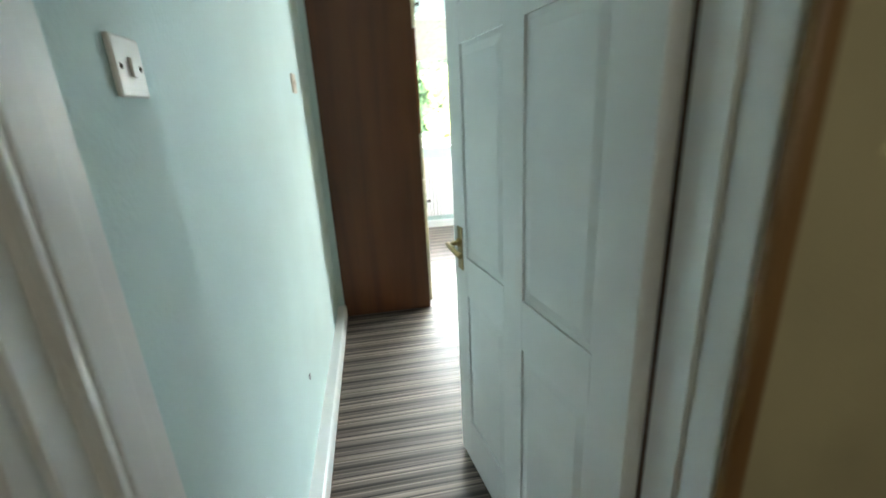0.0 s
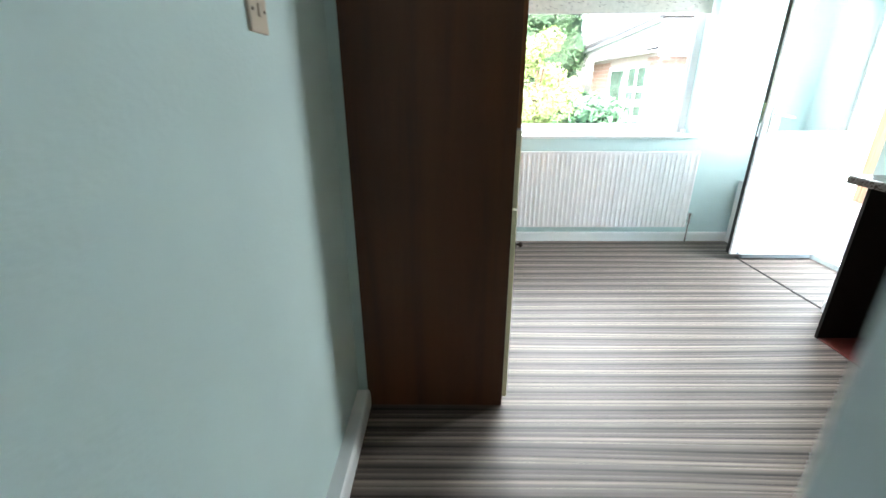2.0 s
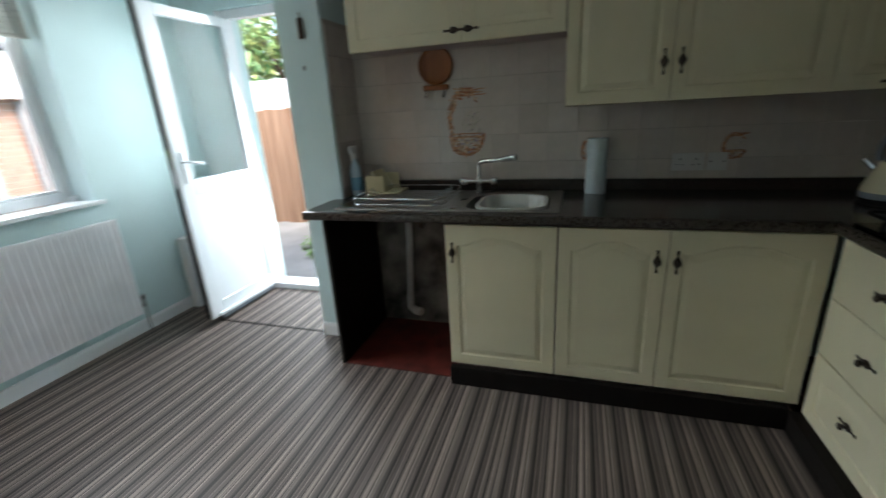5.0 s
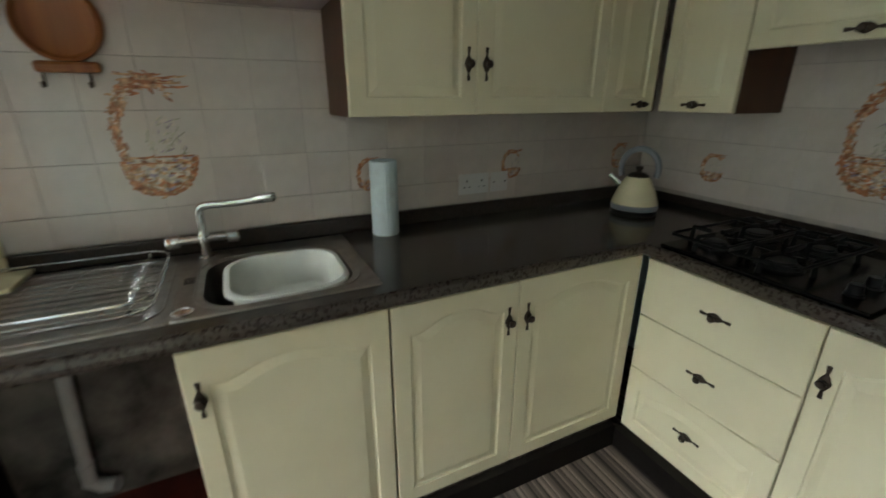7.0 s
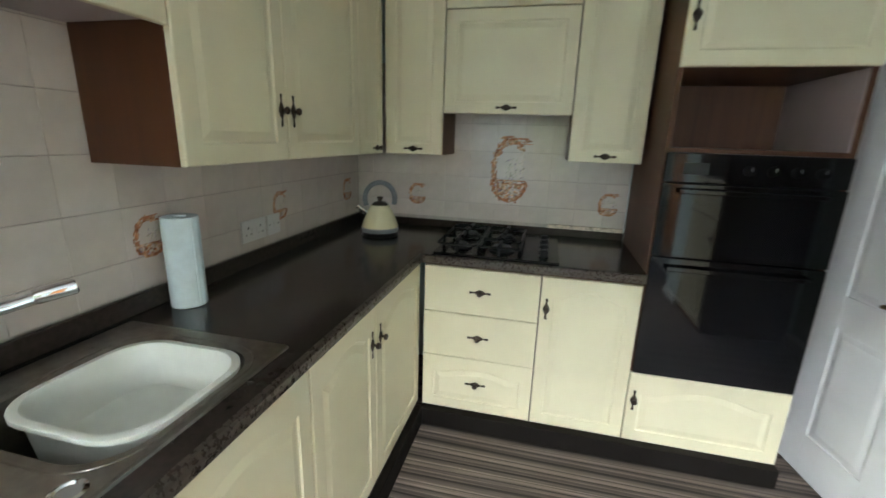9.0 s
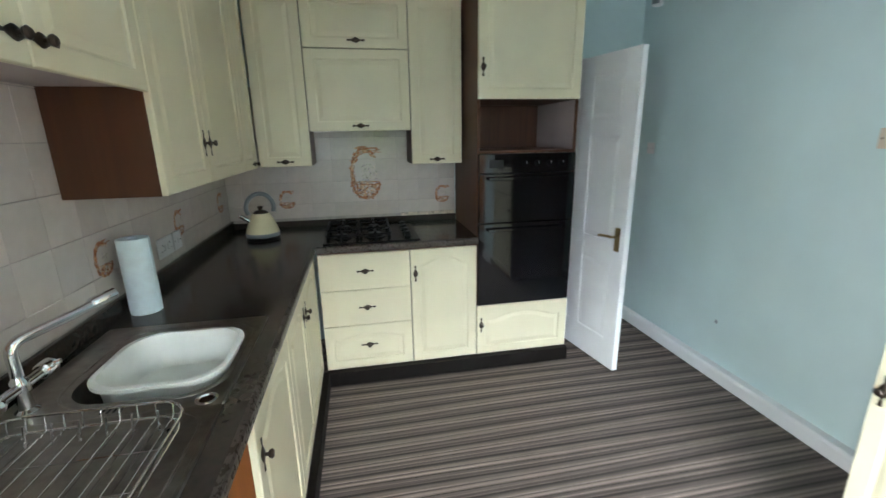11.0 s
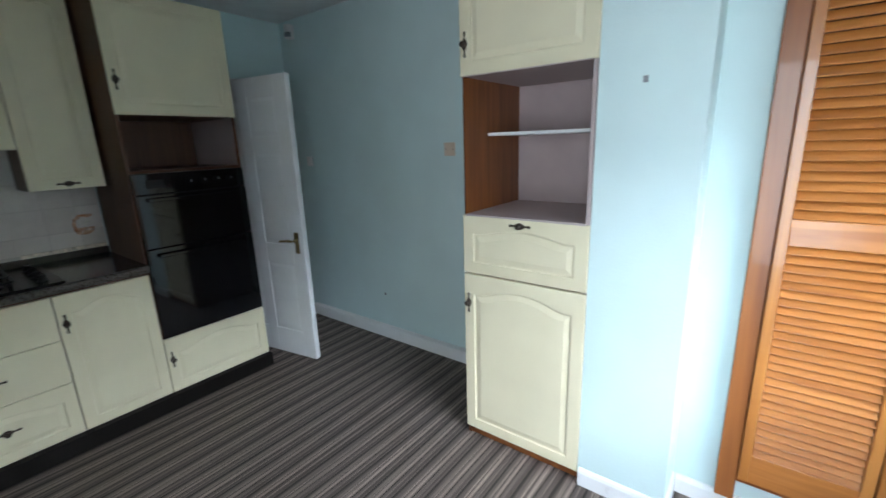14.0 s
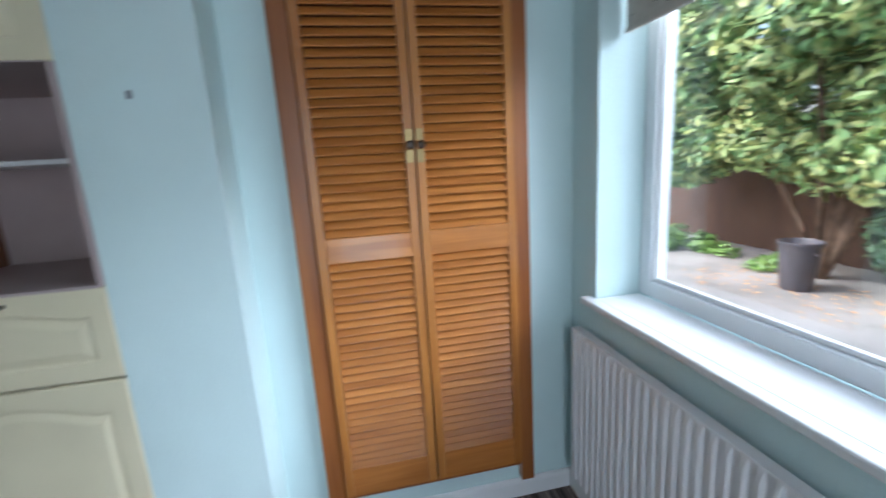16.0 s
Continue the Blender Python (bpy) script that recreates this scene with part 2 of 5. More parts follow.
PVCW = mat("waste_pipe", (0.5, 0.5, 0.5), 0.4, var=0.08)
BLIND = mat("blind_fabric", (0.60, 0.58, 0.53), 0.9, var=0.05, scale=30, bump=0.15, bscale=300)
FLECK = mat("blind_fleck", (0.25, 0.235, 0.22), 0.9, var=0.2)
PINKW = mat("pale_lining", (0.43, 0.35, 0.345), 0.5, var=0.03)
SOCKET = mat("greyed_socket_plastic", (0.64, 0.64, 0.63), 0.35, var=0.03)
SWITCH = mat("cream_switch", (0.62, 0.52, 0.42), 0.35, var=0.02)
PWHITE = mat("white_switch", (0.78, 0.78, 0.78), 0.3, var=0.02)
# opaque panes; the green of the reflected garden is put into the colour
SHEDG = mat("shed_pane_reflection", (0.09, 0.14, 0.11), 0.08, var=0.25, scale=3)
TRELL = mat("weathered_white_timber", (0.38, 0.39, 0.39), 0.8, var=0.12, scale=12)
BIN = mat("grey_bin", (0.05, 0.052, 0.065), 0.5, var=0.1)
GLASS = glass("window_glass")
OBSC = glass("obscured_glass", (0.86, 0.9, 0.89), 0.16)
CLEARP = mat("pale_blue_plastic", (0.55, 0.70, 0.80), 0.25, var=0.04)
BLUE = mat("blue_label", (0.18, 0.42, 0.62), 0.4, var=0.1)
VINYL = striped_vinyl()
LEAF_Y = leafy("golden_leaves", ((0.24, 0.34, 0.11), (0.36, 0.42, 0.17), (0.17, 0.29, 0.08), (0.38, 0.40, 0.2)))
LEAF_G = leafy("shrub_leaves", ((0.05, 0.15, 0.08), (0.12, 0.25, 0.14), (0.20, 0.33, 0.21)))
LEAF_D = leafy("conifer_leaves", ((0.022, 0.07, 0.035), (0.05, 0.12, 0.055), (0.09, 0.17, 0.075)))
COREG = mat("shade_core_green", (0.02, 0.05, 0.022), 0.9, var=0.4, scale=9, bump=0.8, bscale=14)
LEAF_L = leafy("laurel_leaves", ((0.06, 0.15, 0.05), (0.13, 0.26, 0.09), (0.24, 0.36, 0.13), (0.32, 0.36, 0.12), (0.05, 0.12, 0.045)))
GRASS = leafy("grass_blades", ((0.08, 0.18, 0.04), (0.14, 0.26, 0.06)))


# ---- mesh helpers ----
def box(bm, x0, x1, y0, y1, z0, z1, bev=0.0):
    d = bmesh.ops.create_cube(bm, size=1)["verts"]
    bmesh.ops.scale(bm, vec=(x1 - x0, y1 - y0, z1 - z0), verts=d)
    bmesh.ops.translate(bm, vec=((x0 + x1) / 2, (y0 + y1) / 2, (z0 + z1) / 2), verts=d)
    if bev:
        es = list({e for v in d for e in v.link_edges})
        bmesh.ops.bevel(bm, geom=es, offset=bev, segments=2, affect="EDGES", profile=0.5)
    return bm


def B(*a, bev=0.0):
    bm = bmesh.new()
    return box(bm, *a, bev=bev)


def boxes(rows, bev=0.0):
    bm = bmesh.new()
    for r in rows:
        box(bm, *r, bev=bev)
    return bm


def mesh_of(name, bm, mats, smooth=False):
    me = bpy.data.meshes.new(name)
    bm.normal_update()
    bm.to_mesh(me)
    bm.free()
    for m in mats if isinstance(mats, (list, tuple)) else [mats]:
        me.materials.append(m)
    if smooth:
        me.polygons.foreach_set("use_smooth", [True] * len(me.polygons))
        me.set_sharp_from_angle(angle=radians(40))
    return me


def part(name, bm, material, parent, label="", smooth=False):
    ob = new(name, mesh_of(name, bm, material, smooth))
    ob.parent = parent
    if label:
        tagged(ob, label)
    return ob


def solid(name, bm, material, label, category, kind="", group="", smooth=False):
    return tagged(new(name, mesh_of(name, bm, material, smooth)), label, category, group, kind)


def thing(name, m, label, category, group="", kind=""):
    ob = new(name)
    ob.empty_display_size = 0.1
    ob.matrix_basis = m
    return tagged(ob, label, category, group, kind)


def wall(name, rows, material=None, label="duck egg blue painted plaster wall"):
    return solid(name, boxes(rows), material or PAINT, label, "wall", "structure")


def lathe(bm, profile, seg=24, at=(0, 0, 0), axis=None):
    rings = []
    for r, z in profile:
        rings.append([bm.verts.new((r * math.cos(2 * math.pi * i / seg), r * math.sin(2 * math.pi * i / seg), z)) for i in range(seg)])
    for a, b in zip(rings, rings[1:]):
        for i in range(seg):
            bm.faces.new((a[i], a[(i + 1) % seg], b[(i + 1) % seg], b[i]))
    if profile[0][0] > 0:
        bm.faces.new(rings[0][::-1])
    if profile[-1][0] > 0:
        bm.faces.new(rings[-1])
    vs = [v for r in rings for v in r]
    if axis is not None:
        q = Vector((0, 0, 1)).rotation_difference(Vector(axis)).to_matrix()
        bmesh.ops.transform(bm, matrix=q.to_4x4(), verts=vs)
    bmesh.ops.translate(bm, vec=at, verts=vs)
    return bm


def tube(bm, pts, r, seg=10):
    """A round bar swept along points."""
    pts = [Vector(p) for p in pts]
    rings = []
    for i, p in enumerate(pts):
        d = (pts[min(i + 1, len(pts) - 1)] - pts[max(i - 1, 0)]).normalized()
        q = Vector((0, 0, 1)).rotation_difference(d).to_matrix()
        rings.append([bm.verts.new(p + q @ Vector((r * math.cos(2 * math.pi * k / seg), r * math.sin(2 * math.pi * k / seg), 0))) for k in range(seg)])
    for a, b in zip(rings, rings[1:]):
        best = min(range(seg), key=lambda s: (b[s].co - a[0].co - (pts[1] - pts[0]) * 0).length)
        for k in range(seg):
            bm.faces.new((a[k], a[(k + 1) % seg], b[(k + 1 + best) % seg], b[(k + best) % seg]))
    bm.faces.new(rings[0][::-1])
    bm.faces.new(rings[-1])
    return bm


def rrect(x0, x1, y0, y1, r, k=6):
    out = []
    for cx, cy, a0 in ((x1 - r, y1 - r, 0), (x0 + r, y1 - r, 90), (x0 + r, y0 + r, 180), (x1 - r, y0 + r, 270)):
        for i in range(k + 1):
            a = radians(a0 + 90 * i / k)
            out.append((cx + r * math.cos(a), cy + r * math.sin(a)))
    return out


def skin(bm, loops, cap0=False, cap1=True):
    """Faces between rings of equal length."""
    rings = [[bm.verts.new(p) for p in lp] for lp in loops]
    n = len(rings[0])
    for a, b in zip(rings, rings[1:]):
        for i in range(n):
            bm.faces.new((a[i], a[(i + 1) % n], b[(i + 1) % n], b[i]))
    if cap0:
        bm.faces.new(rings[0][::-1])
    if cap1:
        bm.faces.new(rings[-1])
    return bm


# ---- kitchen unit fronts ----
def front(x0, z0, w, h, arch=0.03, rim=0.055, t=0.019, panel=True):
    """A foil door or drawer front: rounded edge, routed groove, raised field whose top may be arched. Its face is at y = 0."""
    bm = bmesh.new()
    k = 12

    def outline(ins, a):
        l, r, b, tp = x0 + ins, x0 + w - ins, z0 + ins, z0 + h - ins
        s = tp - a
        pts = [(l, b), (r, b)]
        for i in range(k + 1):
            u = i / k
            pts.append((r + (l - r) * u, s + a * math.sin(math.pi * min(1, max(0, (u - 0.12) / 0.76))) ** 0.8 if a else tp))
        return pts

    def at(pts, y):
        return [(px, y, pz) for px, pz in pts]

    loops = [at(outline(0, 0), t), at(outline(0, 0), 0.003), at(outline(0.003, 0), 0.0)]
    if panel:
        loops += [at(outline(rim, arch), 0.0), at(outline(rim + 0.003, arch), 0.0055), at(outline(rim + 0.010, arch), 0.0065), at(outline(rim + 0.014, arch), 0.0055), at(outline(rim + 0.034, arch), 0.0005)]
    skin(bm, loops, True, True)
    bmesh.ops.recalc_face_normals(bm, faces=bm.faces)
    return bm


def handle_mesh(x, z, upright=True, s=1.0):
    """Antique cabinet pull: a waisted back plate, a turned stem and a cross bar with a swollen middle."""
    bm = bmesh.new()
    prof = [(0.0, -0.052), (0.0065, -0.05), (0.005, -0.036), (0.0035, -0.026), (0.0075, -0.02), (0.0145, -0.006), (0.0155, 0), (0.0145, 0.006), (0.0075, 0.02), (0.0035, 0.026), (0.005, 0.036), (0.0065, 0.05), (0.0, 0.052)]
    lathe(bm, prof, 10)
    bmesh.ops.scale(bm, vec=(1, 0.32, 1), verts=bm.verts)
    lathe(bm, [(0.005, 0), (0.005, 0.012), (0.011, 0.016), (0.013, 0.022), (0.009, 0.027), (0.0, 0.028)], 12, axis=(0, -1, 0))
    if not upright:
        bmesh.ops.rotate(bm, cent=(0, 0, 0), matrix=Matrix.Rotation(radians(90), 3, "Y"), verts=bm.verts)
    bmesh.ops.scale(bm, vec=(s, s, s), verts=bm.verts)
    bmesh.ops.translate(bm, vec=(x, -0.004, z), verts=bm.verts)
    return bm


def unit(name, m, w, z0, z1, depth, fronts, label, category="cabinet", carcass=None, group="kitchen units", body_rows=None, body_label="walnut-effect carcass"):
    """A kitchen unit: carcass behind its fronts. fronts: (kind, x, z, w, h, arch, panel, (handle x, z, upright))."""
    u = thing(name, m, label, category, group)
    if body_rows:
        for row in body_rows:
            part("panel", boxes([row], 0.0012), carcass or WALNUT, u, body_label)
    else:
        part("body", boxes([(0.001, w - 0.001, 0.0195, depth, z0, z1)], 0.0012), carcass or WALNUT, u, body_label)
    for kind, fx, fz, fw, fh, arch, panel, hd in fronts:
        f = part(kind, front(fx + 0.0015, fz + 0.0015, fw - 0.003, fh - 0.003, arch, panel=panel), CREAM, u, "", False)
        if hd:
            part("handle", handle_mesh(*hd), BRONZE, f, "dark antique bronze pull", True)
    return u


# ---- large structure ----
CZ = 2.53
floor = solid("floor", B(-0.2, 3.41, -2.3, 4.4, -0.06, 0.0), VINYL, "sheet vinyl floor printed with grey and brown stripes", "floor", "structure")
ceiling = solid("ceiling", B(-0.3, 3.7, -2.4, 4.7, CZ, CZ + 0.1), CEIL, "white painted plaster ceiling", "ceiling", "structure")
wall("wall_left", [(-0.15, 0.012, -0.075, 2.8035, 0, CZ), (0.012, 0.0545, 2.222, 2.8035, 0, CZ)])
wall("wall_pier", [(-0.15, 0.668, 2.8035, 3.155, 0, CZ)])
wall("wall_cupboard", [(0.2, 0.46, 3.155, 4.38, 0, CZ)])
wall("wall_window", [(0.2, 0.64, 4.38, 4.68, 0, CZ), (2.5, 3.65, 4.38, 4.68, 0, CZ), (0.64, 2.5, 4.38, 4.68, 0, 0.93), (0.64, 2.5, 4.38, 4.68, 2.32, CZ)])
wall("wall_back_door", [(3.4, 3.65, 3.06, 3.23, 0, CZ), (3.4, 3.65, 4.01, 4.38, 0, CZ), (3.4, 3.65, 3.23, 4.01, 2.12, CZ)])
wall("wall_nib", [(2.79, 3.65, 2.802, 3.06, 0, CZ)])
wall_sink = wall("wall_sink", [(3.095, 3.3, -0.26, 2.802, 0, CZ)])
wall_hob = wall("wall_hob", [(0.83, 3.095, -0.125, -0.065, 0, CZ), (-0.15, 0.83, -0.125, -0.075, 2.06, CZ)])
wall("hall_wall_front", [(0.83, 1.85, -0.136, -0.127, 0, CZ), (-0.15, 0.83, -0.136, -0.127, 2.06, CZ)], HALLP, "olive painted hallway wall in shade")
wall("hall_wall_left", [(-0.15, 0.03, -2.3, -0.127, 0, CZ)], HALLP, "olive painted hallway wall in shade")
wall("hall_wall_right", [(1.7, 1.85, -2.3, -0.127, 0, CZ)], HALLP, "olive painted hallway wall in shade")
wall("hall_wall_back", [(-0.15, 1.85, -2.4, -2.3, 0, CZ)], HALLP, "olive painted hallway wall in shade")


def skirting(name, x0, y0, x1, y1, nx, ny, h=0.085, d=0.016):
    """A skirting board with a rounded top, from one plan point to another, thick towards (nx, ny)."""
    bm = bmesh.new()
    prof = [(0, 0), (d, 0), (d, h - 0.02), (d - 0.004, h - 0.006), (d - 0.01, h), (0, h)]
    skin(bm, [[(px + nx * q, py + ny * q, z) for q, z in prof] for px, py in ((x0, y0), (x1, y1))], True, True)
    bmesh.ops.recalc_face_normals(bm, faces=bm.faces)
    return solid(name, bm, WHITE, "white gloss painted skirting board", "skirting board", "structure")


skirting("baseboard", 0.012, 0.04, 0.012, 2.198, 1, 0, d=0.056)
skirting("baseboard", 0.668, 2.81, 0.668, 3.171, 1, 0)
skirting("baseboard", 0.668, 3.155, 0.46, 3.155, 0, 1)
skirting("baseboard", 0.46, 3.171, 0.46, 4.38, 1, 0)
skirting("baseboard", 0.46, 4.38, 3.4, 4.38, 0, -1)
skirting("baseboard", 2.79, 2.81, 2.79, 3.06, -1, 0)
solid("trim", boxes([(2.80, 2.815, 3.0, 3.95, 0, 0.004)], 0.001), KICK, "dark joint strip in the vinyl floor", "floor trim", "structure")

# hall door lining
fr = thing("door_frame", pose(0, 0, 0), "white gloss painted timber door lining and architrave", "door frame", kind="structure")
part("jamb", boxes([(0.031, 0.048, -0.1355, -0.0752, 0, 2.06), (0.031, 0.053, -0.134, -0.122, 0, 2.06)], 0.003), WHITE, fr)
part("jamb", boxes([(0.783, 0.828, -0.134, 0.011, 0, 2.06)], 0.004), WHITE, fr)
part("head", boxes([(0.049, 0.79, -0.134, -0.02, 2.02, 2.056)], 0.004), WHITE, fr)
part("architrave", boxes([(0.782, 0.818, -0.156, -0.1365, 0, 2.1)], 0.009), OAK, fr, "varnished timber edge strip")
bm = bmesh.new()
prof = [(-0.1365, 0.0305), (-0.1365, 0.051), (-0.15, 0.054), (-0.158, 0.05), (-0.162, 0.043), (-0.2, 0.043), (-0.205, 0.038), (-0.212, 0.038), (-0.218, 0.043), (-0.235, 0.04), (-0.242, 0.0305)]
skin(bm, [[(x, y, z) for y, x in prof] for z in (0, 2.1)], True, True)
bmesh.ops.recalc_face_normals(bm, faces=bm.faces)
part("architrave", bm, WHITE, fr, "moulded white painted architrave")
part("casing", boxes([(0.0125, 0.04, -0.0745, -0.03, 0, 2.1)], 0.003), WHITE, fr)
part("stop", boxes([(0.773, 0.783, -0.075, -0.045, 0, 2.02)], 0.002), WHITE, fr)


def panel_leaf(w, h, t):
    """A six panel moulded door leaf; both faces carry the fields. Hinge edge at x = 0, faces at y = 0 and t."""
    bm = boxes([(0, w, 0.006, t - 0.006, 0.006, h)], 0.002)
    st, mid = 0.105, 0.1
    pw = (w - 2 * st - mid) / 2
    rows = [(0.2, 0.72), (0.86, 1.5), (1.6, h - 0.12)]
    bars = [(0, st, 0.006, h), (w - st, w, 0.006, h), (st + pw, st + pw + mid, 0.006, h)]
    for side in (0, 1):
        ya, yb = (0.0, 0.0065) if side == 0 else (t - 0.0065, t)
        for a, b, c, d in bars:
            box(bm, a, b, ya, yb, c, d, 0.0015)
        zs = [0.006] + [v for r in rows for v in r] + [h]
        for i in range(0, len(zs), 2):
            for x0 in (st, st + pw + mid):
                box(bm, x0, x0 + pw, ya, yb, zs[i], zs[i + 1], 0.0015)
        for z0, z1 in rows:
            for x0 in (st, st + pw + mid):
                y_out, y_in = (0.0015, 0.0062) if side == 0 else (t - 0.0015, t - 0.0062)
                i0, i1 = 0.012, 0.035
                lo = [(x0 + i0, y_in, z0 + i0), (x0 + pw - i0, y_in, z0 + i0), (x0 + pw - i0, y_in, z1 - i0), (x0 + i0, y_in, z1 - i0)]
                hi = [(x0 + i1, y_out, z0 + i1), (x0 + pw - i1, y_out, z0 + i1), (x0 + pw - i1, y_out, z1 - i1), (x0 + i1, y_out, z1 - i1)]
                skin(bm, [lo, hi], False, True)
    bmesh.ops.recalc_face_normals(bm, faces=bm.faces)
    return bm


def lever(bm, x, z, y, out, toward):
    """A lever handle on a long plate; out is the side it stands off to, toward the way the lever points."""
    y2 = y + out * 0.004
    box(bm, x - 0.021, x + 0.021, min(y, y2), max(y, y2), z - 0.095, z + 0.055, 0.0015)
    tube(bm, [(x, y, z), (x, y + out * 0.03, z), (x, y + out * 0.045, z), (x + toward * 0.03, y + out * 0.05, z + 0.002), (x + toward * 0.1, y + out * 0.05, z - 0.004), (x + toward * 0.115, y + out * 0.046, z - 0.008)], 0.0085, 10)
    lathe(bm, [(0.016, 0), (0.016, 0.006), (0.012, 0.01)], 14, (x, y2, z), (0, out, 0))
    return bm


# hinge at the right of the opening; the leaf stands a little past square
ang = math.degrees(math.atan2(0.857 - 0.015, 0.637 - 0.778))
leaf_m = pose(0.778, 0.015, 0.006, 0, 0, ang)
dr = thing("door_1", leaf_m, "white six-panel interior door standing open", "door", kind="structure")
part("leaf", panel_leaf(0.848, 1.978, 0.04), WHITE, dr)
bm = bmesh.new()
lever(bm, 0.79, 0.9, 0.04, 1, -1)
part("door_handle", bm, BRASS, dr, "brass lever handle on a plate", True)
bm = bmesh.new()
lever(bm, 0.79, 0.9, 0.0, -1, -1)
part("door_handle", bm, BRASS, dr, "brass lever handle on a plate", True)
for hz in (0.22, 1.74):
    part("hinge", B(-0.006, 0.004, 0.012, 0.032, hz, hz + 0.09, bev=0.001), BRASS, dr)

# ---- window, blind, sill ----
win = thing("window_1", pose(0, 0, 0), "wide white plastic window with one fixed pane", "window", kind="structure")
part("window_frame", boxes([(0.64, 0.70, 4.56, 4.63, 0.952, 2.319), (2.44, 2.5, 4.56, 4.63, 0.952, 2.319), (0.70, 2.44, 4.56, 4.63, 0.952, 1.012), (0.70, 2.44, 4.56, 4.63, 2.26, 2.319)], 0.005), UPVC, win)
part("bead", boxes([(0.70, 0.715, 4.575, 4.592, 1.012, 2.26), (2.425, 2.44, 4.575, 4.592, 1.012, 2.26), (0.715, 2.425, 4.575, 4.592, 1.012, 1.027)], 0.002), UPVC, win)
pane = part("pane", B(0.70, 2.44, 4.593, 4.599, 1.012, 2.26), GLASS, win)
pane.visible_shadow = False
part("window_sill", boxes([(0.642, 2.498, 4.375, 4.56, 0.931, 0.951), (0.60, 2.54, 4.335, 4.379, 0.925, 0.951)], 0.006), WHITE, win, "white painted sill board")
catch = part("sill_bracket", boxes([(2.455, 2.49, 4.5, 4.54, 0.951, 0.985)], 0.004), UPVC, win)

bl = thing("roller_blind", pose(0, 0, 0), "cream roller blind with grey flecks, drawn part way down", "blind")
part("fabric", B(0.655, 2.485, 4.468, 4.471, 1.885, 2.28), BLIND, bl)
part("bottom_bar", boxes([(0.655, 2.485, 4.462, 4.476, 1.868, 1.888)], 0.004), BLIND, bl)
bm = lathe(bmesh.new(), [(0.022, 0), (0.022, 1.83)], 18, (0.655, 4.475, 2.288), (1, 0, 0))
part("roller", bm, UPVC, bl, "", True)
rng = random.Random(5)
vs, fs = [], []
for i in range(420):
    cx, cz, a, ln = rng.uniform(0.67, 2.47), rng.uniform(1.9, 2.26), rng.uniform(-0.5, 0.2), rng.uniform(0.006, 0.022)
    dx, dz = ln * math.cos(a), ln * math.sin(a)
    k = len(vs)
    vs += [(cx - dx, 4.4672, cz - dz), (cx, 4.4672, cz - 0.0022), (cx + dx, 4.4672, cz + dz), (cx, 4.4672, cz + 0.0022)]
    fs.append((k, k + 1, k + 2, k + 3))
me = bpy.data.meshes.new("fleck")
me.from_pydata(vs, [], fs)
me.materials.append(FLECK)
fl = tagged(new("fleck", me), "grey printed flecks", kind="stuff")
fl.parent = bl

# ---- radiator ----
rd = thing("radiator", pose(0.575, 4.365, 0), "long white panel radiator fixed under the window", "radiator")
RW, n_fl = 1.97, 47
bm = bmesh.new()
top, bot = 0.815, 0.15
prof = []
for i in range(n_fl):
    p = (RW - 0.06) / n_fl
    x = 0.03 + i * p
    prof += [(x, -0.055), (x + p * 0.28, -0.055), (x + p * 0.42, -0.044), (x + p * 0.86, -0.044)]
prof = [(0, -0.048), (0.015, -0.055)] + prof + [(RW - 0.015, -0.055), (RW, -0.048)]
for (xa, ya), (xb, yb) in zip(prof, prof[1:]):
    rows = [(bot, -0.045), (bot + 0.035, None), (top - 0.035, None), (top, -0.045)]
    za = [bm.verts.new((xa, -0.05 if y is not None else ya, z)) for z, y in rows]
    zb = [bm.verts.new((xb, -0.05 if y is not None else yb, z)) for z, y in rows]
    for j in range(3):
        bm.faces.new((za[j], zb[j], zb[j + 1], za[j + 1]))
bmesh.ops.remove_doubles(bm, verts=bm.verts, dist=0.0002)
box(bm, 0, RW, -0.041, -0.02, bot + 0.004, top - 0.004, 0.003)
part("panel", bm, RADW, rd)
part("top_grille", boxes([(0.0, RW, -0.05, -0.012, top - 0.006, top + 0.004)], 0.002), RADW, rd)
bm = lathe(bmesh.new(), [(0.012, 0), (0.012, 0.05), (0.017, 0.055), (0.017, 0.085), (0.01, 0.09)], 14, (RW + 0.03, -0.03, 0.19))
tube(bm, [(RW - 0.01, -0.03, 0.2), (RW + 0.03, -0.03, 0.2)], 0.009)
tube(bm, [(RW + 0.03, -0.03, 0.19), (RW + 0.03, -0.03, 0.0)], 0.0075)
part("valve", bm, CHROME, rd, "", True)
for bx in (0.25, 1.7):
    part("bracket", B(bx, bx + 0.03, -0.02, 0.015, 0.25, 0.7, bev=0.001), RADW, rd)

# boxed pipe in the corner behind the back door
solid("pipe_boxing", boxes([(2.955, 3.05, 4.29, 4.363, 0, 0.56)], 0.004), WHITE, "white painted pipe boxing in the corner", "boxing")

# ---- back door ----
bf = thing("door_frame", pose(0, 0, 0), "white plastic back door frame with threshold", "door frame", kind="structure")
part("jamb", boxes([(3.43, 3.50, 3.232, 3.29, 0, 2.118)], 0.004), UPVC, bf)
part("jamb", boxes([(3.43, 3.50, 3.95, 4.008, 0, 2.118)], 0.004), UPVC, bf)
part("head", boxes([(3.43, 3.50, 3.29, 3.95, 2.06, 2.118)], 0.004), UPVC, bf)
part("threshold", boxes([(3.405, 3.56, 3.29, 3.95, -0.02, 0.045)], 0.006), UPVC, bf)
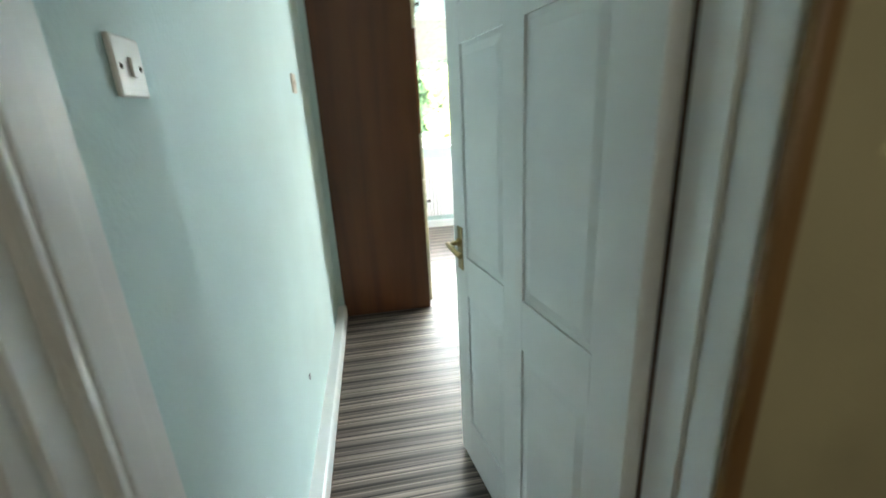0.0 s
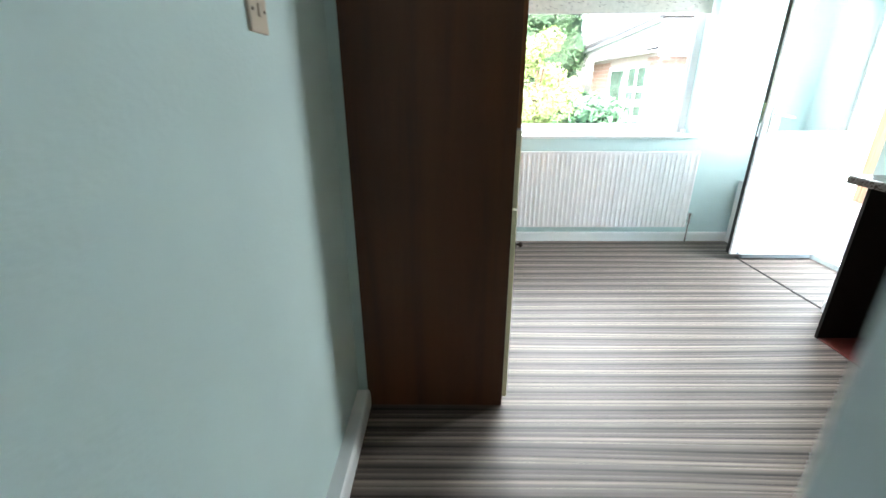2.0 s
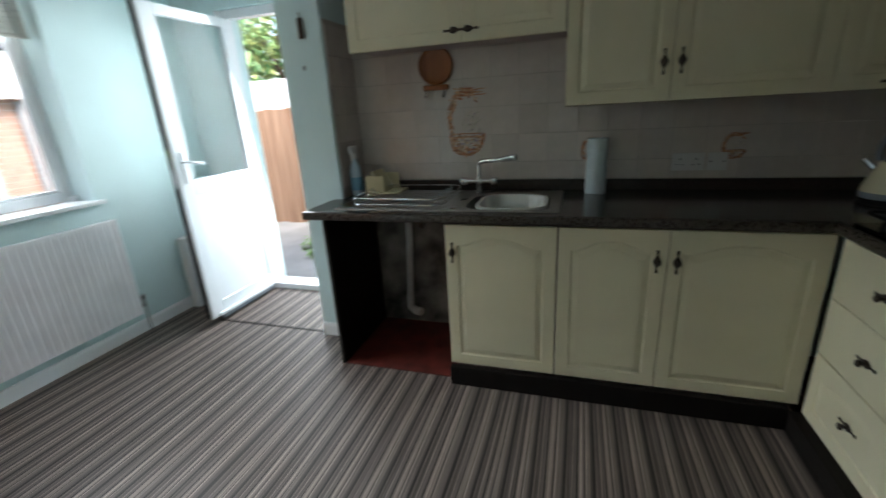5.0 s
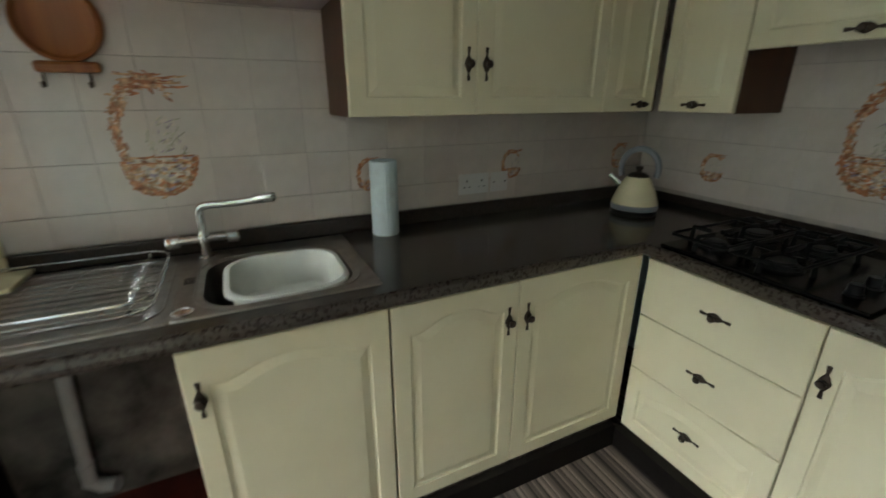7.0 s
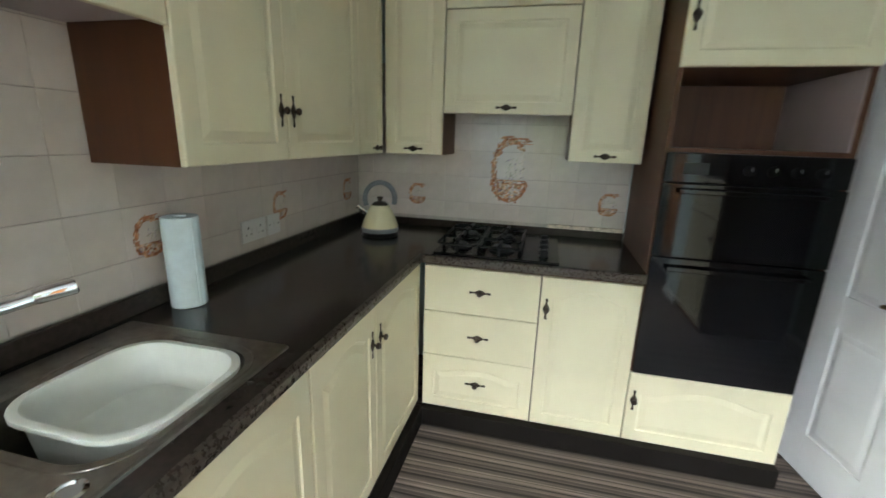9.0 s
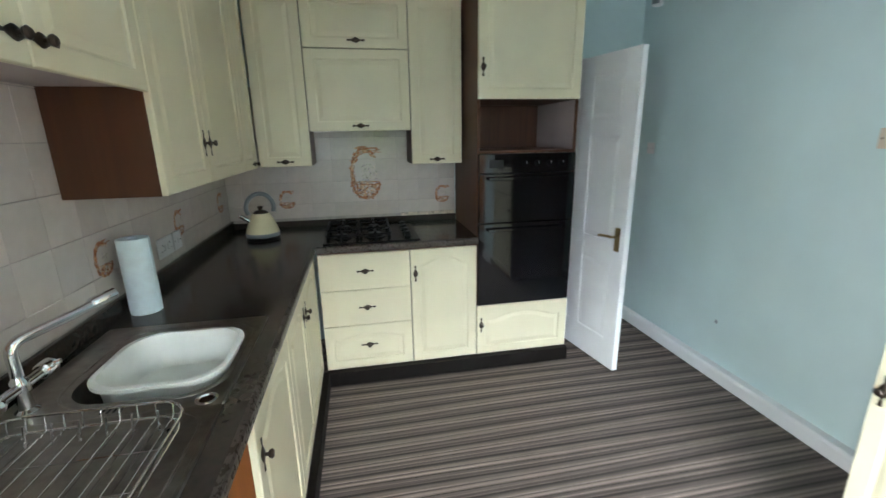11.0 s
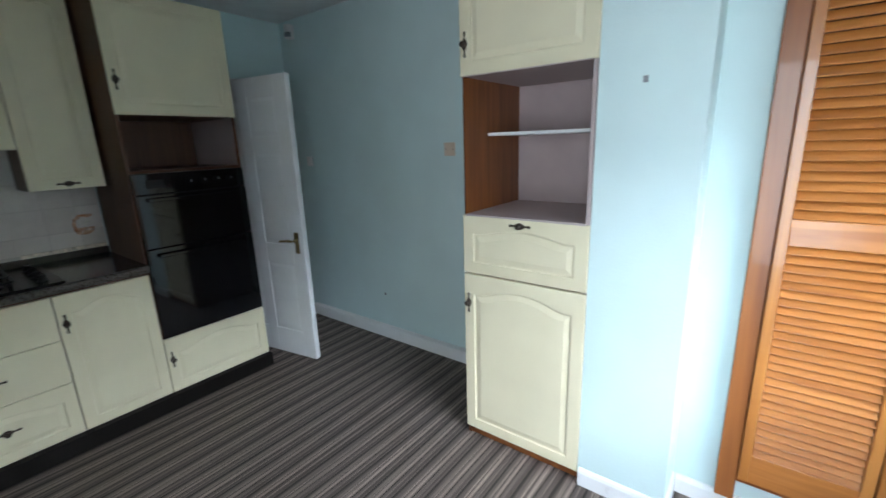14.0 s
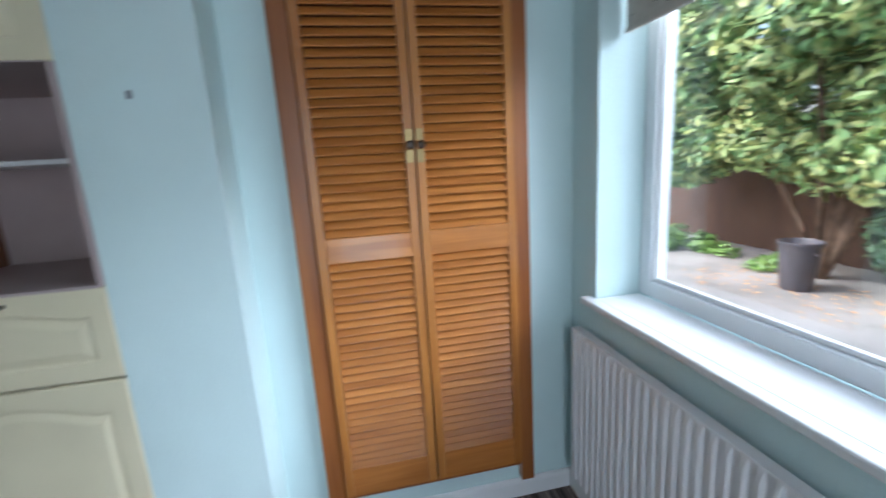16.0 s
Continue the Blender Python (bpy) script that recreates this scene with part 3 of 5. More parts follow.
part("liner", boxes([(3.402, 3.43, 3.232, 3.245, 0, 2.118), (3.402, 3.43, 3.99, 4.008, 0, 2.118)], 0.002), WHITE, bf)
bd = thing("door_2", pose(3.43, 3.975, 0, 0, 0, 180), "white plastic half-glazed back door standing open", "door", kind="structure")
LW, LT = 0.705, 0.055
part("stile", boxes([(0, 0.075, 0, LT, 0.045, 2.06)], 0.005), UPVC, bd)
part("stile", boxes([(LW - 0.115, LW, 0, LT, 0.045, 2.06)], 0.005), UPVC, bd)
part("rail", boxes([(0.075, LW - 0.115, 0.001, LT - 0.001, 0.045, 0.15), (0.075, LW - 0.115, 0.001, LT - 0.001, 0.92, 1.02), (0.075, LW - 0.115, 0.001, LT - 0.001, 2.0, 2.06)], 0.005), UPVC, bd)
part("lower_panel", boxes([(0.075, LW - 0.115, 0.012, LT - 0.012, 0.15, 0.92)], 0.002), UPVC, bd)
g = part("pane", B(0.075, LW - 0.115, 0.024, 0.032, 1.02, 2.0), OBSC, bd, "obscured glass")
g.visible_shadow = False
part("edge_seal", boxes([(LW, LW + 0.004, 0.004, LT - 0.02, 0.05, 2.05)]), BLACK, bd)
part("lock", boxes([(LW + 0.003, LW + 0.006, 0.02, LT - 0.02, 0.98, 1.22)]), CHROME, bd)
bm = bmesh.new()
box(bm, LW - 0.07, LW - 0.04, LT, LT + 0.009, 1.0, 1.2, 0.003)
tube(bm, [(LW - 0.055, LT, 1.14), (LW - 0.055, LT + 0.045, 1.14), (LW - 0.075, LT + 0.05, 1.138), (LW - 0.175, LT + 0.05, 1.118)], 0.01)
part("door_handle", bm, UPVC, bd, "white lever handle", True)
part("weather_bar", boxes([(0.08, LW - 0.05, LT, LT + 0.025, 0.05, 0.075)], 0.006), UPVC, bd)
part("draught_brush", boxes([(0.05, LW - 0.1, LT - 0.03, LT, 0.012, 0.046)], 0.002), GREYPL, bd, "grey draught strip")

# ---- louvred cupboard ----
lc = thing("louvred_cupboard", pose(0, 0, 0), "tall built-in cupboard with two varnished pine louvred doors", "cupboard")
LZ0, LZ1 = 0.205, 2.17
part("frame", boxes([(0.461, 0.505, 3.312, 3.378, 0.092, 2.24)], 0.004), PINE_D, lc, "dark stained pine upright")
part("frame", boxes([(0.461, 0.505, 4.122, 4.178, 0.105, 2.24)], 0.004), PINE_D, lc, "dark stained pine upright")
part("frame", boxes([(0.461, 0.505, 3.378, 4.122, 2.175, 2.24)], 0.004), PINE_D, lc)
part("frame", boxes([(0.461, 0.495, 3.378, 4.122, 0.178, 0.2)], 0.003), PINE_D, lc)
# dark sheet on the wall stands in for the cupboard's shaded inside
part("backing", B(0.4605, 0.4645, 3.378, 4.122, 0.2, 2.175), WALNUT, lc, "dark sheet in place of the shaded interior")
slat_me = None
for di, (y0, y1) in enumerate(((3.381, 3.748), (3.754, 4.119))):
    d = part("door", boxes([(0.488, 0.515, y0, y0 + 0.032, LZ0, LZ1), (0.488, 0.515, y1 - 0.032, y1, LZ0, LZ1)], 0.002), PINE, lc)
    part("rail", boxes([(0.489, 0.514, y0 + 0.032, y1 - 0.032, LZ0, 0.325)], 0.002), PINE_Y, d)
    part("rail", boxes([(0.489, 0.514, y0 + 0.032, y1 - 0.032, 1.155, 1.245)], 0.002), PINE_Y, d)
    part("rail", boxes([(0.489, 0.514, y0 + 0.032, y1 - 0.032, 2.06, LZ1)], 0.002), PINE_Y, d)
    w = y1 - y0 - 0.066
    if slat_me is None:
        sb = boxes([(-0.003, 0.003, -w / 2, w / 2, -0.018, 0.018)], 0.0015)
        bmesh.ops.rotate(sb, cent=(0, 0, 0), matrix=Matrix.Rotation(radians(-38), 3, "Y"), verts=sb.verts)
        slat_me = mesh_of("slat", sb, PINE_Y)
    for za, zb, n in ((0.325, 1.155, 27), (1.245, 2.06, 26)):
        for i in range(n):
            s = new("slat", slat_me)
            s.parent = d
            s.location = (0.501, (y0 + y1) / 2, za + (i + 0.5) * (zb - za) / n)
    ky = y1 - 0.016 if di == 0 else y0 + 0.016
    bm = lathe(bmesh.new(), [(0.008, 0), (0.007, 0.012), (0.013, 0.018), (0.015, 0.026), (0.010, 0.033), (0, 0.034)], 14, (0.519, ky, 1.55), (1, 0, 0))
    part("knob", bm, BRONZE, d, "small dark knob", True)
    for za, zb in ((1.565, 1.605), (1.49, 1.535)):
        part("knob_plate", boxes([(0.515, 0.519, ky - 0.013, ky + 0.013, za, zb)], 0.001), BRASS, d, "brass plate")

# ---- fitted kitchen: run along the sink wall ----
S = lambda x, y, z=0.0: pose(x, y, z, 0, 0, -90)
H = lambda x, y, z=0.0: pose(x, y, z, 0, 0, 180)
ZT = 0.866
unit("base_unit", S(2.48, 2.098), 0.518, 0.1, ZT, 0.57, [("door", 0, 0.108, 0.518, 0.75, 0.045, True, (0.035, 0.72, True))], "cream base unit with one arched panel door under the sink", body_rows=[(0.001, 0.019, 0.0195, 0.57, 0.1, ZT), (0.499, 0.517, 0.0195, 0.57, 0.1, ZT), (0.02, 0.498, 0.0195, 0.56, 0.1, 0.118), (0.02, 0.498, 0.55, 0.57, 0.118, ZT)], carcass=MAHOG)
unit("base_unit", S(2.48, 1.577), 0.995, 0.1, ZT, 0.57, [("door", 0, 0.108, 0.44, 0.75, 0.045, True, (0.40, 0.72, True)), ("door", 0.44, 0.108, 0.555, 0.75, 0.045, True, (0.475, 0.72, True))], "cream base unit with two arched panel doors")
unit("end_panel", S(2.495, 2.765), 0.02, 0, ZT, 0.57, [], "dark brown end panel under the worktop", "panel", body_rows=[(0, 0.02, 0, 0.585, 0, ZT)], carcass=KICK, body_label="dark brown laminate")
solid("kickboard", boxes([(2.445, 2.4785, 0.623, 2.094, 0, 0.106)], 0.002), KICK, "dark brown plinth board under the units", "plinth", group="plinths")
solid("kickboard", boxes([(0.842, 2.458, 0.577, 0.622, 0, 0.09)], 0.002), KICK, "dark brown plinth board under the units", "plinth", group="plinths")

# run along the hob wall
unit("drawer_unit", H(2.462, 0.575), 0.552, 0.085, ZT, 0.6, [("drawer_front", 0, 0.087, 0.552, 0.295, 0.03, True, (0.276, 0.245, False)), ("drawer_front", 0, 0.382, 0.552, 0.235, 0, False, (0.276, 0.5, False)), ("drawer_front", 0, 0.617, 0.552, 0.232, 0, False, (0.276, 0.735, False))], "cream unit with three drawers under the hob", "drawer unit")
unit("base_unit", H(1.908, 0.575), 0.426, 0.085, ZT, 0.6, [("door", 0, 0.087, 0.426, 0.762, 0.045, True, (0.03, 0.695, True))], "cream base unit with one arched panel door beside the oven")
tw = unit("oven_housing", H(1.48, 0.575), 0.642, 0.083, 2.345, 0.62, [("door", 0, 0.085, 0.642, 0.352, 0.045, True, (0.03, 0.3, True)), ("door", 0, 1.725, 0.642, 0.617, 0, True, (0.03, 1.9, True))], "tall cream oven housing with open niche above the oven", "oven housing",
          body_rows=[(0, 0.018, 0.0195, 0.62, 0.083, 2.345), (0.624, 0.642, 0.0195, 0.62, 0.083, 2.345), (0.018, 0.624, 0.0195, 0.6, 0.083, 0.437), (0.018, 0.624, 0.0195, 0.6, 1.413, 1.43), (0.018, 0.624, 0.0195, 0.6, 1.725, 2.345)])
part("niche_back", boxes([(0.018, 0.624, 0.585, 0.6, 1.43, 1.725)]), MAHOG_SHADE, tw, "mahogany-effect back of the niche")
# pale sheet: the light falling on this niche side is put into its colour
part("niche_side", boxes([(0.62, 0.6238, 0.03, 0.584, 1.431, 1.724)]), PINKW, tw, "lit side of the niche, light put into its colour")

ov = thing("double_oven", H(1.478, 0.575), "black glass built-in double oven", "oven")
part("body", boxes([(0.02, 0.62, 0.02, 0.55, 0.442, 1.41)], 0.002), BLACK, ov)
part("control_panel", boxes([(0.004, 0.634, -0.003, 0.019, 1.297, 1.412)], 0.003), BLACKG, ov)
part("upper_door", boxes([(0.004, 0.634, -0.008, 0.018, 0.99, 1.293)], 0.003), BLACKG, ov)
part("lower_door", boxes([(0.004, 0.634, -0.008, 0.018, 0.442, 0.985)], 0.003), BLACKG, ov)
for z in (1.265, 0.945):
    part("handle", boxes([(0.06, 0.58, -0.036, -0.022, z - 0.01, z + 0.01), (0.07, 0.085, -0.024, -0.006, z - 0.008, z + 0.008), (0.555, 0.57, -0.024, -0.006, z - 0.008, z + 0.008)], 0.003), BLACKG, ov)
for kx in (0.3, 0.38, 0.46, 0.54):
    kn = part("control_knob", lathe(bmesh.new(), [(0.021, 0), (0.021, 0.004), (0.017, 0.006), (0.015, 0.022), (0, 0.023)], 20, (kx, -0.003, 1.352), (0, -1, 0)), HOBG, ov, "", True)
    part("pointer", boxes([(kx - 0.0015, kx + 0.0015, -0.0275, -0.0258, 1.352, 1.366)]), GREYPL, kn)
part("clock", boxes([(0.07, 0.16, -0.005, -0.002, 1.33, 1.375)], 0.001), BLACK, ov)

# wall units
WB, WT = 1.35, 2.343
unit("wall_unit", H(2.785, 0.255), 0.314, WB, WT, 0.315, [("door", 0, WB, 0.314, WT - WB, 0, True, (0.157, WB + 0.03, False))], "cream wall unit with one panel door", group="wall units")
unit("hood_unit", H(2.468, 0.255), 0.63, 1.59, WT, 0.315, [("flap", 0, 1.56, 0.63, 0.478, 0, True, (0.315, 1.592, False)), ("door", 0, 2.04, 0.63, 0.303, 0, True, (0.315, 2.085, False))], "cream cooker hood unit with a lift-up flap", "cooker hood", group="wall units")
unit("wall_unit", H(1.836, 0.255), 0.336, WB - 0.005, WT, 0.315, [("door", 0, WB - 0.005, 0.336, WT - WB + 0.005, 0, True, (0.168, WB + 0.025, False))], "cream wall unit with one panel door", group="wall units")
unit("wall_unit", S(2.785, 1.577), 1.005, WB, WT, 0.3, [("door", 0, WB, 0.434, WT - WB, 0, True, (0.40, 1.51, True)), ("door", 0.434, WB, 0.571, WT - WB, 0, True, (0.468, 1.51, True))], "cream wall unit with two panel doors", group="wall units")
unit("wall_unit", S(2.785, 0.57), 0.313, WB, WT, 0.3, [("door", 0, WB, 0.282, WT - WB, 0, True, (0.2, WB + 0.03, False))], "narrow cream corner wall unit", group="wall units")
unit("wall_unit", S(2.785, 2.652), 1.073, 1.68, WT, 0.3, [("door", 0, 1.665, 0.597, WT - 1.665, 0, True, (0.56, 1.72, False)), ("door", 0.597, 1.665, 0.476, WT - 1.665, 0, True, (0.63, 1.72, False))], "short cream wall unit above the sink", group="wall units", carcass=PINKW, body_label="pale carcass")

# ---- tall unit with open niche ----
tu = unit("tall_unit", pose(0.67, 2.2, 0, 0, 0, 90), 0.602, 0.045, 2.345, 0.6, [("door", 0, 0.05, 0.602, 0.857, 0.045, True, (0.03, 0.76, True)), ("drawer_front", 0, 0.912, 0.602, 0.283, 0.03, True, (0.3, 1.165, False)), ("door", 0, 1.803, 0.602, 0.54, 0, True, (0.03, 1.93, True))],
          "tall cream larder unit with an open niche and shelf", "larder unit",
          body_rows=[(0, 0.018, 0.0195, 0.614, 0, 2.345), (0.018, 0.584, 0.0195, 0.6, 0.045, 1.185), (0.018, 0.584, 0.0195, 0.6, 1.815, 2.345)])
part("side_panel", boxes([(0.584, 0.602, 0.0195, 0.6, 0.045, 2.345), (0.5845, 0.6, 0.001, 0.0193, 1.196, 1.802)]), PINKW, tu, "pale side panel")
part("niche_floor", boxes([(0.0185, 0.5835, 0.001, 0.53, 1.1855, 1.2)], 0.001), PINKW, tu, "pale laminate niche floor")
part("niche_back", boxes([(0.0185, 0.5835, 0.53, 0.54, 1.186, 1.814)]), PINKW, tu, "pale pinkish back panel")
part("niche_top", boxes([(0.0185, 0.5835, 0.002, 0.53, 1.802, 1.8145)]), PINKW, tu)
part("niche_side", boxes([(0.0185, 0.0215, 0.002, 0.53, 1.2, 1.802)]), MAHOG, tu, "mahogany-effect niche side")
part("shelf", boxes([(0.022, 0.5835, 0.2, 0.528, 1.552, 1.567)], 0.001), WHITE, tu, "white shelf board")
part("plinth", boxes([(0.0185, 0.599, 0.027, 0.0445, 0, 0.0445)], 0.001), MAHOG, tu, "mahogany-effect plinth")

# ---- worktop ----
wt = thing("worktop", pose(0, 0, 0), "dark stone-effect laminate worktop running round the corner", "worktop")
TOP = 0.907
bm = boxes([(2.48, 3.091, -0.06, 1.615, ZT, TOP), (2.48, 2.556, 1.615, 2.05, ZT, TOP), (2.955, 3.091, 1.615, 2.05, ZT, TOP), (2.48, 3.091, 2.05, 2.80, ZT, TOP), (2.48, 2.787, 2.80, 2.855, ZT, TOP), (1.482, 2.48, -0.06, 0.592, ZT, TOP)])
part("top", bm, WORK, wt)
bm = bmesh.new()
for p, q, ax in (((2.48, 0.592), (2.48, 2.855), "x"), ((1.482, 0.592), (2.48, 0.592), "y")):
    prof = [(0, ZT), (0.012, ZT), (0.0165, ZT + 0.006), (0.018, ZT + 0.02), (0.0165, TOP - 0.008), (0.012, TOP - 0.002), (0, TOP)]
    if ax == "x":
        lp = [[(px - d, py, z) for d, z in prof] for px, py in (p, q)]
    else:
        lp = [[(px, py + d, z) for d, z in prof] for px, py in (p, q)]
    skin(bm, lp, True, True)
bmesh.ops.recalc_face_normals(bm, faces=bm.faces)
part("front_edge", bm, WEDGE, wt, "mottled brown rounded front edge")
part("upstand", boxes([(3.066, 3.086, -0.06, 2.80, TOP, 0.966)], 0.004), WORK, wt)
part("upstand", boxes([(1.482, 3.066, -0.06, -0.04, TOP, 0.95)], 0.004), WORK, wt)

part("joint_strip", boxes([(1.49, 1.9, -0.0555, -0.04, 0.9505, 0.973)], 0.002), CREAMG, wt, "pale worn edge strip")

# ---- sink, bowl, rack, tap ----
sk = thing("sink", pose(0, 0, TOP), "stainless steel inset sink with drainer, dull from use", "sink")
bm = bmesh.new()
hx = rrect(2.572, 2.938, 1.632, 2.035, 0.1)
# plate round the bowl, then the drainer
pl = rrect(2.533, 3.04, 1.575, 2.1, 0.012)
skin(bm, [[(x, y, 0.0005) for x, y in pl], [(x * 1.0, y, 0.005) for x, y in rrect(2.536, 3.037, 1.578, 2.1, 0.012)], [(x, y, 0.004) for x, y in rrect(2.548, 3.02, 1.595, 2.09, 0.02)], [(x, y, 0.003) for x, y in rrect(2.56, 2.95, 1.62, 2.047, 0.105)], [(x, y, 0.001) for x, y in hx], [(x, y, -0.02) for x, y in rrect(2.575, 2.935, 1.635, 2.032, 0.1)], [(x, y, -0.16) for x, y in rrect(2.592, 2.918, 1.65, 2.017, 0.09)]], False, True)
part("bowl", bm, STEEL, sk, "", True)
bm = bmesh.new()
skin(bm, [[(x, y, 0.0005) for x, y in rrect(2.533, 3.04, 2.1, 2.715, 0.012)], [(x, y, 0.005) for x, y in rrect(2.536, 3.037, 2.1005, 2.712, 0.012)], [(x, y, 0.004) for x, y in rrect(2.56, 3.01, 2.12, 2.69, 0.04)], [(x, y, 0.001) for x, y in rrect(2.572, 2.998, 2.132, 2.678, 0.035)]], False, True)
dn = part("drainer", bm, STEEL, sk, "", True)
for i in range(9):
    part("rib", B(2.615 + i * 0.041, 2.625 + i * 0.041, 2.16, 2.64, 0.0008, 0.0035, bev=0.001), STEEL, dn)
def ridge(pts, r, closed=True):
    bm = tube(bmesh.new(), pts + pts[:2] if closed else pts, r, 8)
    bmesh.ops.scale(bm, vec=(1, 1, 0.6), space=Matrix.Translation((0, 0, -0.0035)), verts=bm.verts)
    part("ridge", bm, STEEL, sk, "", True)


ridge([(x, y, 0.0035) for x, y in rrect(2.558, 2.957, 1.612, 2.055, 0.11, 8)], 0.0032)
ridge([(x, y, 0.0035) for x, y in rrect(2.566, 3.006, 2.118, 2.692, 0.07, 8)], 0.0036)
ridge([(2.543, y, 0.0042) for y in (1.6, 1.9, 2.3, 2.69)], 0.003, False)
ridge([(x, 1.587, 0.0042) for x in (2.56, 2.7, 2.9, 3.02)], 0.003, False)
bm = lathe(bmesh.new(), [(0.026, 0.003), (0.026, 0.006), (0.02, 0.008), (0.017, 0.005), (0, 0.005)], 20, (2.582, 2.075, 0))
part("waste_knob", bm, CHROME, sk, "", True)
for i in range(4):
    part("overflow_slot", B(2.765 + i * 0.013, 2.771 + i * 0.013, 2.058, 2.088, 0.0042, 0.0056, bev=0.0006), BLACK, sk, "dark overflow slot")

wb = thing("washing_up_bowl", pose(0, 0, 0), "white plastic washing-up bowl standing in the sink", "bowl")
bm = bmesh.new()
zr = 0.914
def ring(ins, z, r):
    return [(x, y, z) for x, y in rrect(2.582 + ins, 2.925 - ins, 1.645 + ins, 1.982 - ins, r)]
skin(bm, [ring(-0.004, zr - 0.012, 0.1), ring(-0.004, zr - 0.002, 0.1), ring(0, zr, 0.1), ring(0.012, zr - 0.001, 0.09), ring(0.018, zr - 0.012, 0.085), ring(0.03, zr - 0.11, 0.075), ring(0.05, zr - 0.125, 0.06)], False, True)
skin(bm, [ring(-0.004, zr - 0.012, 0.1), ring(0.012, zr - 0.014, 0.085), ring(0.024, zr - 0.115, 0.075), ring(0.05, zr - 0.13, 0.06)], False, True)
bmesh.ops.recalc_face_normals(bm, faces=bm.faces)
part("bowl", bm, BOWL, wb, "", True)

rk = thing("dish_rack", pose(0, 0, TOP), "chromed wire dish rack standing on the drainer", "dish rack")
bm = bmesh.new()
def loop_tube(bm, pts, r):
    tube(bm, pts + pts[:2], r, 7)
loop_tube(bm, [(x, y, 0.012) for x, y in rrect(2.6, 2.985, 2.14, 2.64, 0.06, 4)], 0.0028)
loop_tube(bm, [(x, y, 0.045) for x, y in rrect(2.59, 2.995, 2.13, 2.65, 0.07, 4)], 0.0032)
part("frame", bm, CHROME, rk, "", True)
for i in range(10):
    x = 2.63 + i * 0.036
    part("wire", tube(bmesh.new(), [(x, 2.133, 0.046), (x, 2.14, 0.014), (x, 2.16, 0.011), (x, 2.62, 0.011), (x, 2.64, 0.014), (x, 2.648, 0.046)], 0.002, 6), CHROME, rk, "", True)
for i in range(7):
    x = 2.64 + i * 0.05
    part("prong", tube(bmesh.new(), [(x, 2.19, 0.011), (x, 2.185, 0.03), (x, 2.18, 0.055)], 0.0028, 6), CHROME, rk, "", True)
for y in (2.25, 2.36, 2.47, 2.58):
    part("wire", tube(bmesh.new(), [(2.6, y, 0.0085), (2.985, y, 0.0085)], 0.002, 6), CHROME, rk, "", True)
for x, y in ((2.62, 2.19), (2.965, 2.19), (2.62, 2.6), (2.965, 2.6)):
    part("foot", lathe(bmesh.new(), [(0.006, 0.0025), (0.007, 0.006), (0.006, 0.011)], 10, (x, y, 0)), BLACK, rk, "black rubber foot", True)

tp = thing("mixer_tap", pose(2.985, 2.035, TOP), "chrome bridge mixer tap with swan spout and levers", "tap")
bm = lathe(bmesh.new(), [(0.024, 0.001), (0.024, 0.008), (0.016, 0.014), (0.014, 0.05), (0.018, 0.056), (0.018, 0.085), (0.013, 0.092), (0.012, 0.1)], 18)
part("body", bm, CHROME, tp, "", True)
bm = bmesh.new()
ex, ey, ez = 2.876 - 2.985, 1.825 - 2.035, 1.115 - TOP
pts = [(0, 0, 0.09), (0, 0, 0.145)]
for i in range(7):
    a = radians(90 * i / 6)
    f = 0.03
    d = Vector((ex, ey)).normalized()
    pts.append((d.x * f * (1 - math.cos(a)), d.y * f * (1 - math.cos(a)), 0.15 + f * math.sin(a)))
pts += [(ex * 0.6, ey * 0.6, 0.192), (ex, ey, ez)]
tube(bm, pts, 0.0125, 14)
part("spout", bm, CHROME, tp, "", True)
d = Vector((ex, ey, ez - 0.18)).normalized()
part("nozzle", lathe(bmesh.new(), [(0.0135, -0.055), (0.0162, -0.05), (0.0162, 0.012), (0.013, 0.015), (0.011, 0.006)], 16, (ex, ey, ez), d), CHROME, tp, "", True)
for s in (-1, 1):
    b2 = tube(bmesh.new(), [(0, s * 0.012, 0.068), (0, s * 0.085, 0.068)], 0.012, 14)
    lathe(b2, [(0.017, -0.004), (0.021, 0), (0.022, 0.03), (0.018, 0.036)], 18, (0, s * 0.07, 0.068), (0, s, 0))
    tube(b2, [(0, s * 0.088, 0.072), (-0.03, s * 0.095, 0.082)], 0.006, 8)
    part("lever", b2, CHROME, tp, "", True)

# ---- things on the worktop ----
kr = thing("kitchen_roll", pose(2.995, 1.415, TOP), "roll of pale blue kitchen paper standing upright", "kitchen roll")
bm = lathe(bmesh.new(), [(0.0, 0.001), (0.05, 0.001), (0.0515, 0.004), (0.0515, 0.278), (0.05, 0.281), (0.021, 0.281), (0.02, 0.27), (0.0, 0.268)], 36)
part("paper", bm, PAPER, kr, "", True)
part("loose_edge", boxes([(-0.0545, -0.0515, -0.006, 0.012, 0.004, 0.278)], 0.001), PAPER, kr)

kt = thing("kettle", pose(2.805, 0.285, TOP), "cream pyramid kettle with grey handle on its black base", "kettle")
part("base_plate", lathe(bmesh.new(), [(0.0, 0.0005), (0.1, 0.001), (0.1, 0.014), (0.085, 0.02), (0, 0.02)], 32), BLACK, kt, "black power base", True)
part("skirt", lathe(bmesh.new(), [(0.0, 0.02), (0.098, 0.021), (0.101, 0.03), (0.1, 0.045), (0.098, 0.046), (0, 0.046)], 36), GREYPL, kt, "grey band", True)
